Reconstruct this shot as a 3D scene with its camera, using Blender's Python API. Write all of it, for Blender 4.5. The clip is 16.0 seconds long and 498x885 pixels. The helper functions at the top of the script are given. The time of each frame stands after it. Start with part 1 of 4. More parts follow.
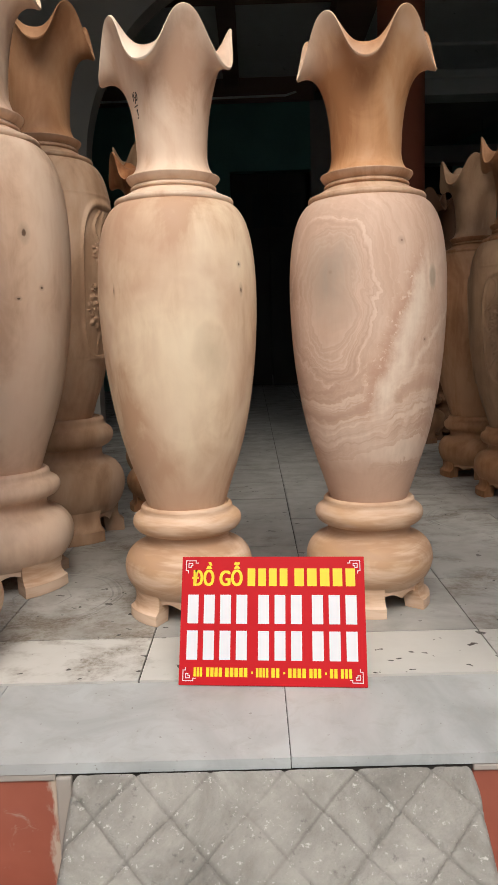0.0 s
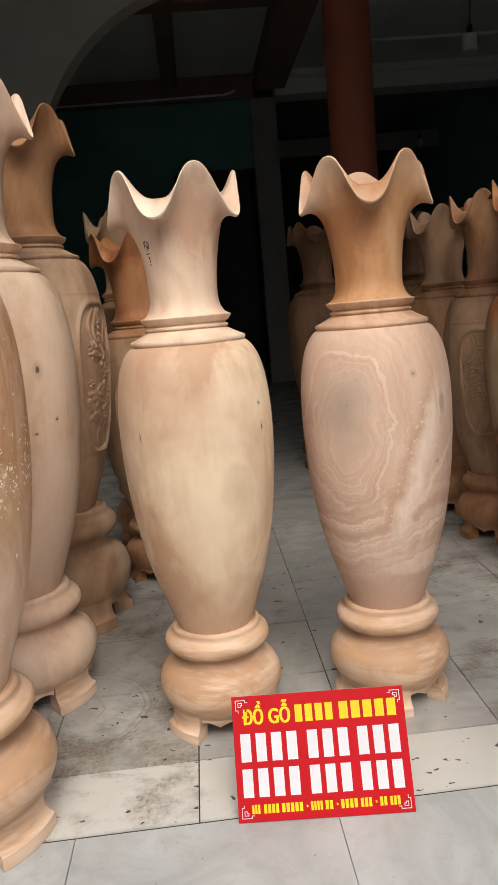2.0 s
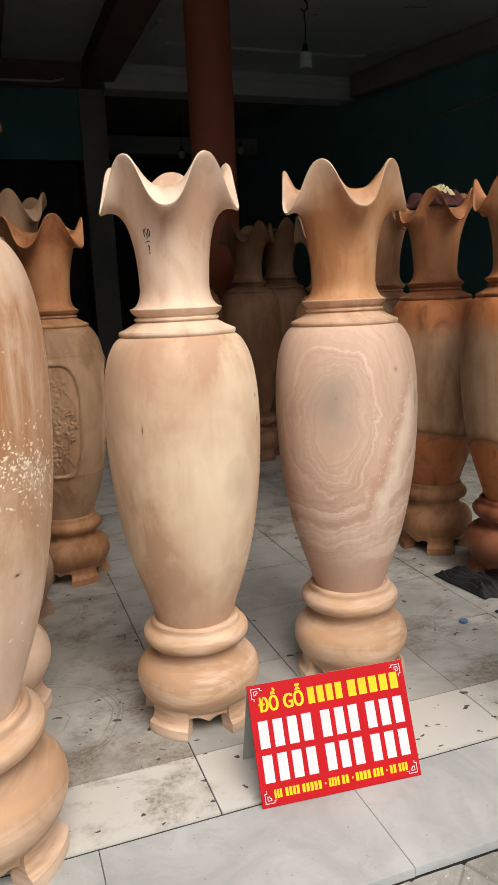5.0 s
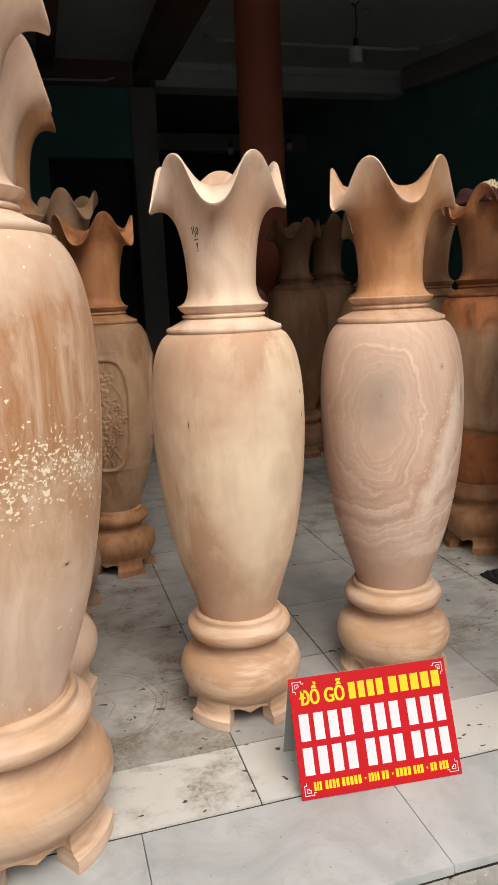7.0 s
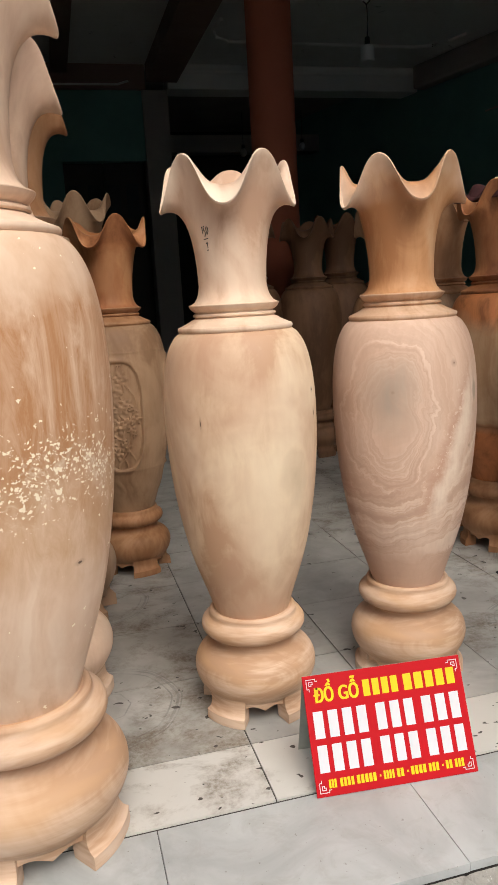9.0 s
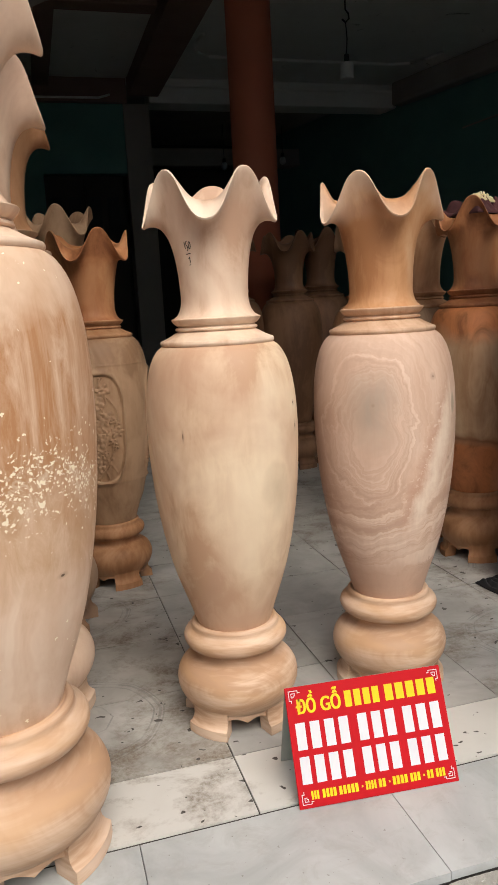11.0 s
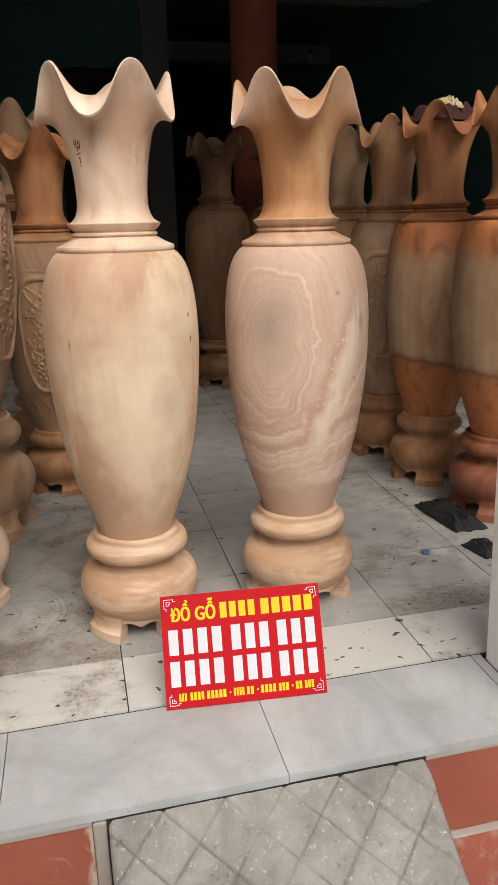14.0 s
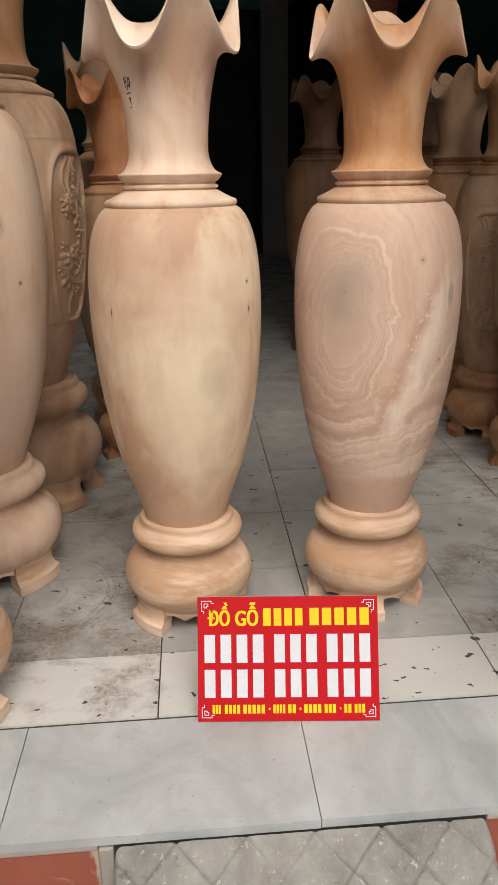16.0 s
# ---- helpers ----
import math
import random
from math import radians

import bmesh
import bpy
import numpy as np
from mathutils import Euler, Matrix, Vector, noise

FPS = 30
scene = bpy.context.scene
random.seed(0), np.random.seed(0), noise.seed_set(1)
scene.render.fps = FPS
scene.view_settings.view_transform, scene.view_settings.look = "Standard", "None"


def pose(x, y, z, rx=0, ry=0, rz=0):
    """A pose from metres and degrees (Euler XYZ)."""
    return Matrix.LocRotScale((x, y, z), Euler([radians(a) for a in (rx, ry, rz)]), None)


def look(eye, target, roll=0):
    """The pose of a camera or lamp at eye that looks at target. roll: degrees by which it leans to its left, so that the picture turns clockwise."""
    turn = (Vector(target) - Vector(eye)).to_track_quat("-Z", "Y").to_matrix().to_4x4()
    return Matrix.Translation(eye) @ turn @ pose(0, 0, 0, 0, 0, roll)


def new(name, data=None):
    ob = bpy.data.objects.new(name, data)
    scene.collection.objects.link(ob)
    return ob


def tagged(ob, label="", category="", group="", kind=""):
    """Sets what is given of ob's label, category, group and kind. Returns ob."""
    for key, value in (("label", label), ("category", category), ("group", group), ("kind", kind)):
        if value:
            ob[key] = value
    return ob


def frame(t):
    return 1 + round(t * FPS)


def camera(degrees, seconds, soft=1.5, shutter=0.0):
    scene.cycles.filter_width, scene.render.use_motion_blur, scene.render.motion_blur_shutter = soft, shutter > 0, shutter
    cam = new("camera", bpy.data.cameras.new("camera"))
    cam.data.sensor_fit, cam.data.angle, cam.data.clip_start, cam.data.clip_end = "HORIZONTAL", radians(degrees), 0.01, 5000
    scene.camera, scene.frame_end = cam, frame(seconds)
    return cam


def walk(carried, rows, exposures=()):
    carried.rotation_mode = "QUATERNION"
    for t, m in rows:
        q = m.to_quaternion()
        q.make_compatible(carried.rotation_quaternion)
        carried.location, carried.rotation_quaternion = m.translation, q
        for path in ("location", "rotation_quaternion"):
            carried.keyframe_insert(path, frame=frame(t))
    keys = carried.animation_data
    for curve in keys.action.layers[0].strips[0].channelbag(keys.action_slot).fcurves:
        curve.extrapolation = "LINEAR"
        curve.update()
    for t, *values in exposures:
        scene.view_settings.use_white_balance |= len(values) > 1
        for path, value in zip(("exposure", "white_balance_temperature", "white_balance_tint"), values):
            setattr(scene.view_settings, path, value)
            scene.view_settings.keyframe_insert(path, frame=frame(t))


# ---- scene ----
cam = camera(37.4, 16.0)
METRES, EYE, TILT, LEAN, TURN = 2.0, 0.7, -5.5, -1.0, 0.0
SKY, SUN = 0.15, 1.8
EXPOSURES = [(0.0, -0.01, 6350, 8), (3.0, 0.07, 6400, 8), (5.5, 0.13, 6400, 8), (7.0, 0.07, 6400, 8), (10.5, 0.08, 6400, 8), (13.0, 0.0, 6400, 8), (14.5, 0.0, 6350, 8), (16.0, -0.08, 6350, 8)]
PATH = [
    (0, (0.032, 0.102, 0.72), (0.014, 2.082, 0.445), -1.7),
    (0.5, (0.019, 0.161, 0.885), (0.012, 2.139, 0.586), -2.4),
    (1, (-0.045, 0.118, 1.049), (-0.029, 2.092, 0.728), -3.1),
    (1.5, (-0.092, 0.049, 1.113), (-0.045, 2.019, 0.772), -4.3),
    (2, (-0.135, 0.092, 1.129), (-0.021, 2.058, 0.779), -5.0),
    (2.5, (-0.245, 0.211, 1.135), (0.031, 2.156, 0.761), -5.0),
    (3, (-0.352, 0.2, 1.128), (0.072, 2.114, 0.729), -4.6),
    (3.2, (-0.4, 0.173, 1.134), (0.07, 2.073, 0.723), -5.0),
    (5.3, (-0.633, 0.168, 1.147), (0.015, 2.022, 0.768), -2.5),
    (5.5, (-0.635, 0.166, 1.149), (-0.006, 2.027, 0.778), -2.3),
    (6, (-0.637, 0.164, 1.148), (-0.06, 2.043, 0.775), -2.2),
    (6.5, (-0.634, 0.158, 1.144), (-0.086, 2.044, 0.764), -2.3),
    (7, (-0.63, 0.15, 1.146), (-0.105, 2.041, 0.758), -2.6),
    (7.5, (-0.632, 0.148, 1.143), (-0.131, 2.044, 0.747), -2.9),
    (8, (-0.626, 0.15, 1.136), (-0.148, 2.05, 0.735), -3.3),
    (10.5, (-0.62, 0.127, 1.146), (-0.105, 2.028, 0.796), -3.4),
    (11, (-0.627, 0.129, 1.145), (-0.092, 2.023, 0.79), -3.2),
    (11.5, (-0.625, 0.134, 1.143), (-0.081, 2.021, 0.766), -3.1),
    (12, (-0.602, 0.131, 1.139), (-0.068, 2.011, 0.713), -3.0),
    (12.5, (-0.516, 0.1, 1.135), (-0.055, 1.989, 0.665), -2.5),
    (13, (-0.401, 0.054, 1.136), (-0.036, 1.957, 0.639), -1.7),
    (13.5, (-0.329, 0.026, 1.132), (0.018, 1.925, 0.613), -1.4),
    (14, (-0.279, 0.053, 1.128), (0.153, 1.918, 0.55), -1.4),
    (14.5, (-0.234, 0.119, 1.136), (0.238, 1.961, 0.515), -0.8),
    (15, (-0.175, 0.198, 1.135), (0.263, 2.041, 0.494), -0.7),
    (15.5, (-0.164, 0.232, 1.126), (0.157, 2.094, 0.47), -0.6),
    (16, (-0.121, 0.264, 1.125), (0.018, 2.138, 0.441), -1.0),
]
walk(cam, [(t, look(eye, target, roll)) for t, eye, target, roll in PATH], EXPOSURES)

# ---- light ----
world = bpy.data.worlds.new("overcast_sky")
scene.world = world
world.use_nodes = True
wn = world.node_tree.nodes
sky = wn.new("ShaderNodeTexSky")
sky.sky_type, sky.sun_disc = "NISHITA", False
sky.sun_elevation, sky.sun_rotation = radians(50), radians(174)
sky.air_density, sky.dust_density, sky.ozone_density = 1.0, 6.0, 1.0
world.node_tree.links.new(sky.outputs[0], wn["Background"].inputs[0])
wn["Background"].inputs[1].default_value = SKY
sun = new("sun", bpy.data.lights.new("sun", "SUN"))
sun.data.energy, sun.data.angle, sun.data.color = SUN, radians(44), (1.0, 0.97, 0.92)
sun.matrix_world = look((0.7, -4.6, 7.8), (0, 2, 0))


# ---- materials ----
class Mat:
    """A node material with short calls."""

    def __init__(self, name, rough=0.6, metal=0.0, spec=0.5):
        self.m = bpy.data.materials.new(name)
        self.m.use_nodes = True
        self.t = self.m.node_tree
        self.b = self.t.nodes["Principled BSDF"]
        self.b.inputs["Roughness"].default_value = rough
        self.b.inputs["Metallic"].default_value = metal
        self.b.inputs["Specular IOR Level"].default_value = spec
        self.tc = self.t.nodes.new("ShaderNodeTexCoord")
        self.geo = self.t.nodes.new("ShaderNodeNewGeometry")

    def put(self, socket, value):
        if isinstance(value, bpy.types.NodeSocket):
            self.t.links.new(value, socket)
        elif value is not None:
            socket.default_value = value

    def obj(self):
        return self.tc.outputs["Object"]

    def pos(self):
        return self.geo.outputs["Position"]

    def math(self, op, a, b=None, c=None, clamp=False):
        n = self.t.nodes.new("ShaderNodeMath")
        n.operation, n.use_clamp = op, clamp
        for i, v in enumerate((a, b, c)):
            self.put(n.inputs[i], v)
        return n.outputs[0]

    def vec(self, op, a, b=None):
        n = self.t.nodes.new("ShaderNodeVectorMath")
        n.operation = op
        self.put(n.inputs[0], a)
        self.put(n.inputs[1], b)
        return n.outputs[1] if op in ("LENGTH", "DOT_PRODUCT", "DISTANCE") else n.outputs[0]

    def map(self, v, loc=(0, 0, 0), rot=(0, 0, 0), scale=(1, 1, 1)):
        n = self.t.nodes.new("ShaderNodeMapping")
        self.put(n.inputs[0], v)
        n.inputs[1].default_value, n.inputs[2].default_value, n.inputs[3].default_value = loc, [radians(a) for a in rot], scale
        return n.outputs[0]

    def noise(self, v, scale, detail=3.0, rough=0.5, dist=0.0, colour=False):
        n = self.t.nodes.new("ShaderNodeTexNoise")
        self.put(n.inputs["Vector"], v)
        for k, x in (("Scale", scale), ("Detail", detail), ("Roughness", rough), ("Distortion", dist)):
            n.inputs[k].default_value = x
        return n.outputs[1 if colour else 0]

    def voronoi(self, v, scale, feature="F1"):
        n = self.t.nodes.new("ShaderNodeTexVoronoi")
        n.feature = feature
        self.put(n.inputs["Vector"], v)
        n.inputs["Scale"].default_value = scale
        return n.outputs["Distance"]

    def split(self, v):
        n = self.t.nodes.new("ShaderNodeSeparateXYZ")
        self.put(n.inputs[0], v)
        return n.outputs

    def join(self, x, y, z):
        n = self.t.nodes.new("ShaderNodeCombineXYZ")
        for i, v in enumerate((x, y, z)):
            self.put(n.inputs[i], v)
        return n.outputs[0]

    def ramp(self, fac, stops, ease=False):
        n = self.t.nodes.new("ShaderNodeValToRGB")
        self.put(n.inputs[0], fac)
        e = n.color_ramp.elements
        n.color_ramp.interpolation = "EASE" if ease else "LINEAR"
        while len(e) < len(stops):
            e.new(0.5)
        for el, (p, c) in zip(e, stops):
            el.position = p
            el.color = (*c, 1) if isinstance(c, tuple) else (c, c, c, 1)
        return n.outputs[0]

    def mix(self, fac, a, b, mode="MIX"):
        n = self.t.nodes.new("ShaderNodeMix")
        n.data_type, n.blend_type = "RGBA", mode
        self.put(n.inputs[0], fac)
        self.put(n.inputs[6], (*a, 1) if isinstance(a, tuple) else a)
        self.put(n.inputs[7], (*b, 1) if isinstance(b, tuple) else b)
        return n.outputs[2]

    def bump(self, height, strength=0.3, distance=0.002):
        n = self.t.nodes.new("ShaderNodeBump")
        n.inputs["Strength"].default_value, n.inputs["Distance"].default_value = strength, distance
        self.put(n.inputs["Height"], height)
        self.put(self.b.inputs["Normal"], n.outputs[0])

    def colour(self, c):
        self.put(self.b.inputs["Base Color"], (*c, 1) if isinstance(c, tuple) else c)

    def rough(self, v):
        self.put(self.b.inputs["Roughness"], v)

    def random(self):
        return self.t.nodes.new("ShaderNodeObjectInfo").outputs["Random"]


def wood(name, light, mid, dark, pith=(0.05, -0.16, 0.78), flat=0.22, rings=9.0, tilt=(8, 5, 0), warp=0.10, contrast=0.5,
         blotch=None, blotch_amount=0.5, seed=0.0, rough=0.62, specks=None, stain=None, eyes=(), spots=(), bands=(), sap=None, grain=(55, 55, 2.6), lay=0.6):
    """Turned raw hardwood: growth rings round a slanting pith, long pores, wide soft blotches."""
    m = Mat(name, rough, 0.0, 0.35)
    p = m.vec("ADD", m.obj(), (seed * 3.1, seed * 1.7, 0))
    bend = m.vec("SCALE", m.vec("SUBTRACT", m.noise(p, 3.2, 3, 0.55, 0.4, True), (0.5, 0.5, 0.5)))
    m.t.nodes[-1].inputs["Scale"].default_value = warp
    q = m.map(m.vec("ADD", m.obj(), bend), tuple(-c for c in pith))
    q = m.map(q, (0, 0, 0), tilt, (1, 1, flat))
    d = m.vec("LENGTH", q)
    ring = m.noise(m.join(m.math("MULTIPLY", d, rings * 4), seed, 0.3), 1.0, 3.5, 0.62)
    fine = m.noise(m.map(p, (0, 0, 0), tilt if lay < 1 else (0, 0, 0), grain), 1.0, 3, 0.6)
    wide = m.noise(m.map(p, (0, 0, 0), (0, 0, 0), (1, 1, lay)), 4.2, 3, 0.5, 0.6)
    f = m.math("ADD", m.math("MULTIPLY", ring, contrast), m.math("MULTIPLY", wide, 1 - contrast))
    f = m.math("ADD", f, m.math("MULTIPLY", m.math("SUBTRACT", fine, 0.5), 0.13))
    f = m.math("ADD", f, m.math("MULTIPLY", m.math("SUBTRACT", m.noise(m.map(p, (0.4, 0.9, 0.1), (0, 0, 0), (1, 1, lay * 0.85) if lay < 1 else (0.35, 0.35, lay)), 12, 5, 0.65, 0.9), 0.5), 0.34))
    c = m.ramp(f, [(0.40, dark), (0.5, mid), (0.60, light)])
    if blotch:
        b = m.ramp(m.noise(m.map(p, (1.3, 0.4, 0.2), (0, 0, 0), (1, 1, lay + 0.1)), 3.0, 4, 0.55, 0.8), [(0.48, 0.0), (0.66, 1.0)])
        c = m.mix(m.math("MULTIPLY", b, blotch_amount), c, blotch)
    height = m.split(m.obj())[2]
    if stain:
        low, high, colour = stain
        edge = m.math("ADD", height, m.math("MULTIPLY", m.math("SUBTRACT", m.noise(p, 5, 3, 0.5), 0.5), 0.16))
        lo = m.ramp(edge, [(low - 0.03, 1.0), (low + 0.02, 0.0)])
        hi = m.ramp(edge, [(high - 0.05, 0.0), (high + 0.04, 1.0)])
        mottle = m.noise(m.map(p, (0, 0, 0), (0, 0, 0), (1, 1, 0.7)), 11, 5, 0.65, 0.8)
        tone = m.ramp(mottle, [(0.36, tuple(v * 0.55 for v in colour)), (0.5, colour), (0.66, tuple(v * 1.25 for v in colour))])
        c = m.mix(m.math("MAXIMUM", lo, hi), c, tone)
        rim = m.ramp(m.math("ABSOLUTE", m.math("SUBTRACT", edge, low + 0.004)), [(0.0, 0.8), (0.014, 0.35), (0.035, 0.0)])
        c = m.mix(rim, c, tuple(v * 0.4 for v in colour))
    if specks:
        z0, spread, colour = specks
        near = m.math("SUBTRACT", 1.0, m.math("DIVIDE", m.math("ABSOLUTE", m.math("SUBTRACT", height, z0)), spread), clamp=True)
        near = m.math("MULTIPLY", near, m.ramp(m.noise(p, 9, 2, 0.5), [(0.36, 0.15), (0.58, 1.0)]))
        ragged = m.vec("ADD", m.obj(), m.vec("SCALE", m.vec("SUBTRACT", m.noise(p, 95, 3, 0.7, 0.0, True), (0.5, 0.5, 0.5))))
        m.t.nodes[-2].inputs["Scale"].default_value = 0.016
        flakes = None
        for scale, reach in ((64, 0.28), (105, 0.34), (190, 0.40)):
            v = m.t.nodes.new("ShaderNodeTexVoronoi")
            v.inputs["Scale"].default_value = scale
            m.put(v.inputs["Vector"], ragged)
            pick = m.split(v.outputs["Color"])[0]
            r = m.math("MULTIPLY", m.ramp(m.math("ADD", pick, m.math("MULTIPLY", near, 0.61)), [(0.99, 0.0), (1.55, 1.0)]), reach)
            f1 = m.math("LESS_THAN", v.outputs["Distance"], r)
            flakes = f1 if flakes is None else m.math("MAXIMUM", flakes, f1)
        smear = m.ramp(m.noise(m.map(p, (0.7, 0, 0), (0, 0, 0), (1, 1, 0.8)), 30, 6, 0.75, 0.8), [(0.54, 0.0), (0.64, 0.55)])
        chip_mask, chip_colour = m.math("MAXIMUM", flakes, m.math("MULTIPLY", smear, near)), colour
    for centre, size, colour, amount in eyes:
        e = m.vec("LENGTH", m.vec("DIVIDE", m.vec("SUBTRACT", m.vec("ADD", m.obj(), bend), centre), size))
        halo = m.noise(m.join(m.math("MULTIPLY", e, 6.0), seed, 0.9), 1.0, 3, 0.6)
        k = m.math("MULTIPLY", m.ramp(e, [(0.0, 1.0), (1.0, 0.0)]), m.math("ADD", 0.7, m.math("MULTIPLY", halo, 0.6)), clamp=True)
        c = m.mix(m.math("MULTIPLY", k, amount), c, colour)
        c = m.mix(m.math("MULTIPLY", m.ramp(m.math("ABSOLUTE", m.math("SUBTRACT", e, 0.93)), [(0.0, 0.55), (0.16, 0.0)]), m.ramp(wide, [(0.4, 0.1), (0.62, 1.0)])), c, light)
    for z0, z1, colour, amount in bands:
        e = m.math("ADD", height, m.math("MULTIPLY", m.math("SUBTRACT", m.noise(p, 6, 4, 0.6), 0.5), 0.26))
        k = m.math("MULTIPLY", m.ramp(e, [(z0 - 0.05, 0.0), (z0 + 0.04, 1.0)]), m.ramp(e, [(z1 - 0.07, 1.0), (z1 + 0.06, 0.0)]))
        brushed = m.noise(m.map(p, (0, 0, 0), (6, 14, 0), (22, 22, 5)), 1.0, 6, 0.72, 0.8)
        c = m.mix(m.math("MULTIPLY", m.math("MULTIPLY", k, m.ramp(brushed, [(0.34, 0.2), (0.60, 1.0)])), amount), c, colour)
    if specks:
        c = m.mix(chip_mask, c, chip_colour)
    if sap:
        r0, r1, colour = sap
        x, y, z = m.split(m.vec("ADD", m.obj(), bend))
        k = m.ramp(m.vec("LENGTH", m.join(x, y, 0.0)), [(r0, 0.0), (r1, 0.75)])
        c = m.mix(m.math("MULTIPLY", k, m.ramp(wide, [(0.3, 0.6), (0.6, 1.0)])), c, colour)
    for (sx, sy, sz), size, tall in spots:
        e = m.vec("LENGTH", m.vec("MULTIPLY", m.vec("SUBTRACT", m.obj(), (sx, sy, sz)), (1, 1, 1 / tall)))
        e = m.math("ADD", e, m.math("MULTIPLY", m.math("SUBTRACT", m.noise(p, 90, 2, 0.5), 0.5), size * 0.7))
        c = m.mix(m.ramp(m.math("DIVIDE", e, size * 3), [(0.0, 1.0), (0.26, 0.9), (0.36, 0.28), (0.9, 0.0)]), c, (0.10, 0.055, 0.03))
    m.colour(c)
    m.rough(m.ramp(wide, [(0.3, rough - 0.10), (0.7, rough + 0.10)]))
    m.bump(m.math("ADD", fine, m.math("MULTIPLY", ring, 0.6)), 0.16, 0.0012)
    return m.m


# the first eye darkens the foot: underside shade put into the peach colour
W_CREAM = wood("raw_cream_wood", (0.765, 0.615, 0.44), (0.67, 0.495, 0.335), (0.51, 0.32, 0.20), (0.06, -0.26, 0.72), 0.30, 5, (4, 6, 0), 0.26, 0.26, (0.52, 0.325, 0.22), 0.7, 0.0,
               eyes=(((0.0, -0.1, 0.33), (0.3, 0.3, 0.15), (0.56, 0.355, 0.24), 0.75), ((0.06, -0.2, 0.71), (0.17, 0.25, 0.26), (0.74, 0.61, 0.445), 0.6), ((0.02, -0.2, 0.62), (0.11, 0.25, 0.30), (0.80, 0.665, 0.475), 0.75), ((0.098, -0.178, 0.70), (0.05, 0.12, 0.125), (0.54, 0.42, 0.29), 0.85)),
               spots=(((0.166, -0.119, 0.842), 0.0035, 2.2), ((0.163, -0.121, 0.902), 0.004, 1.0), ((-0.139, -0.148, 0.845), 0.0016, 5.0)))
W_CREAM_NECK = wood("raw_cream_neck_wood", (0.74, 0.57, 0.43), (0.68, 0.495, 0.36), (0.54, 0.345, 0.23), (0.10, -0.16, 1.28), 0.4, 6, (10, 16, 0), 0.22, 0.42, (0.56, 0.36, 0.25), 0.6, 14.0, sap=(0.125, 0.185, (0.82, 0.70, 0.565)))


def figured_wood():
    """Raw hardwood cut through a burl: rings round a grey heart, folded strata below, a pale river of sapwood."""
    m = Mat("raw_figured_wood", 0.62, 0.0, 0.35)
    o = m.obj()

    def warped(amount, scale, detail=4, rough=0.6):
        w = m.vec("SCALE", m.vec("SUBTRACT", m.noise(m.vec("ADD", o, (1.3, 0.4, 2.2)), scale, detail, rough, 0.4, True), (0.5, 0.5, 0.5)))
        m.t.nodes[-1].inputs["Scale"].default_value = amount
        return m.vec("ADD", o, w)

    q = warped(0.14, 5.0, 5, 0.62)
    x, y, z = m.split(q)
    wide = m.noise(m.map(o, (0.2, 0.1, 0), (0, 0, 0), (1, 1, 0.6)), 5.0, 4, 0.6, 0.6)
    fine = m.noise(m.map(o, (0, 0, 0), (10, 14, 0), (60, 60, 4)), 1.0, 3, 0.6)
    c = m.ramp(wide, [(0.32, (0.53, 0.345, 0.245)), (0.5, (0.615, 0.425, 0.315)), (0.68, (0.685, 0.505, 0.39))])
    # rings round the heart
    e = m.vec("LENGTH", m.vec("DIVIDE", m.vec("SUBTRACT", q, (-0.115, -0.16, 0.80)), (0.115, 0.20, 0.22)))
    ring = m.noise(m.join(m.math("MULTIPLY", e, 12.0), 0.7, m.math("MULTIPLY", wide, 2.0)), 1.0, 3, 0.55)
    broken = m.ramp(m.noise(m.map(o, (2, 1, 0.5), (0, 0, 0), (1, 1, 0.4)), 9.0, 4, 0.6), [(0.34, 0.25), (0.58, 1.0)])
    near = m.math("MULTIPLY", broken, m.ramp(e, [(0.25, 0.0), (0.6, 0.75), (1.2, 0.95), (1.9, 0.3)]))
    c = m.mix(m.math("MULTIPLY", near, m.ramp(ring, [(0.47, 0.0), (0.57, 0.8)])), c, (0.74, 0.575, 0.455))
    c = m.mix(m.math("MULTIPLY", near, m.ramp(ring, [(0.38, 0.6), (0.47, 0.0)])), c, (0.50, 0.325, 0.235))
    heart = m.vec("LENGTH", m.vec("DIVIDE", m.vec("SUBTRACT", q, (-0.118, -0.16, 0.865)), (0.085, 0.16, 0.125)))
    c = m.mix(m.math("MULTIPLY", m.ramp(heart, [(0.1, 1.0), (1.1, 0.0)]), m.ramp(wide, [(0.3, 0.55), (0.6, 1.0)])), c, (0.375, 0.30, 0.235))
    # folded strata in the lower half
    fold = m.math("SUBTRACT", z, m.math("MULTIPLY", m.math("SINE", m.math("ADD", m.math("MULTIPLY", x, 13.0), 0.5)), 0.045))
    strata = m.noise(m.join(m.math("MULTIPLY", fold, 46.0), m.math("MULTIPLY", wide, 1.5), 1.7), 1.0, 3, 0.55)
    low = m.math("MULTIPLY", m.ramp(z, [(0.36, 0.0), (0.42, 1.0)]), m.ramp(z, [(0.57, 1.0), (0.68, 0.0)]))
    c = m.mix(m.math("MULTIPLY", low, m.math("MULTIPLY", broken, m.ramp(strata, [(0.48, 0.0), (0.58, 0.9)]))), c, (0.755, 0.595, 0.475))
    c = m.mix(m.math("MULTIPLY", low, m.ramp(strata, [(0.36, 0.6), (0.46, 0.0)])), c, (0.485, 0.30, 0.215))
    # foot tinted darker peach, with shade of its downward curve in the colour
    c = m.mix(m.ramp(z, [(0.34, 0.7), (0.43, 0.0)]), c, (0.555, 0.365, 0.265))
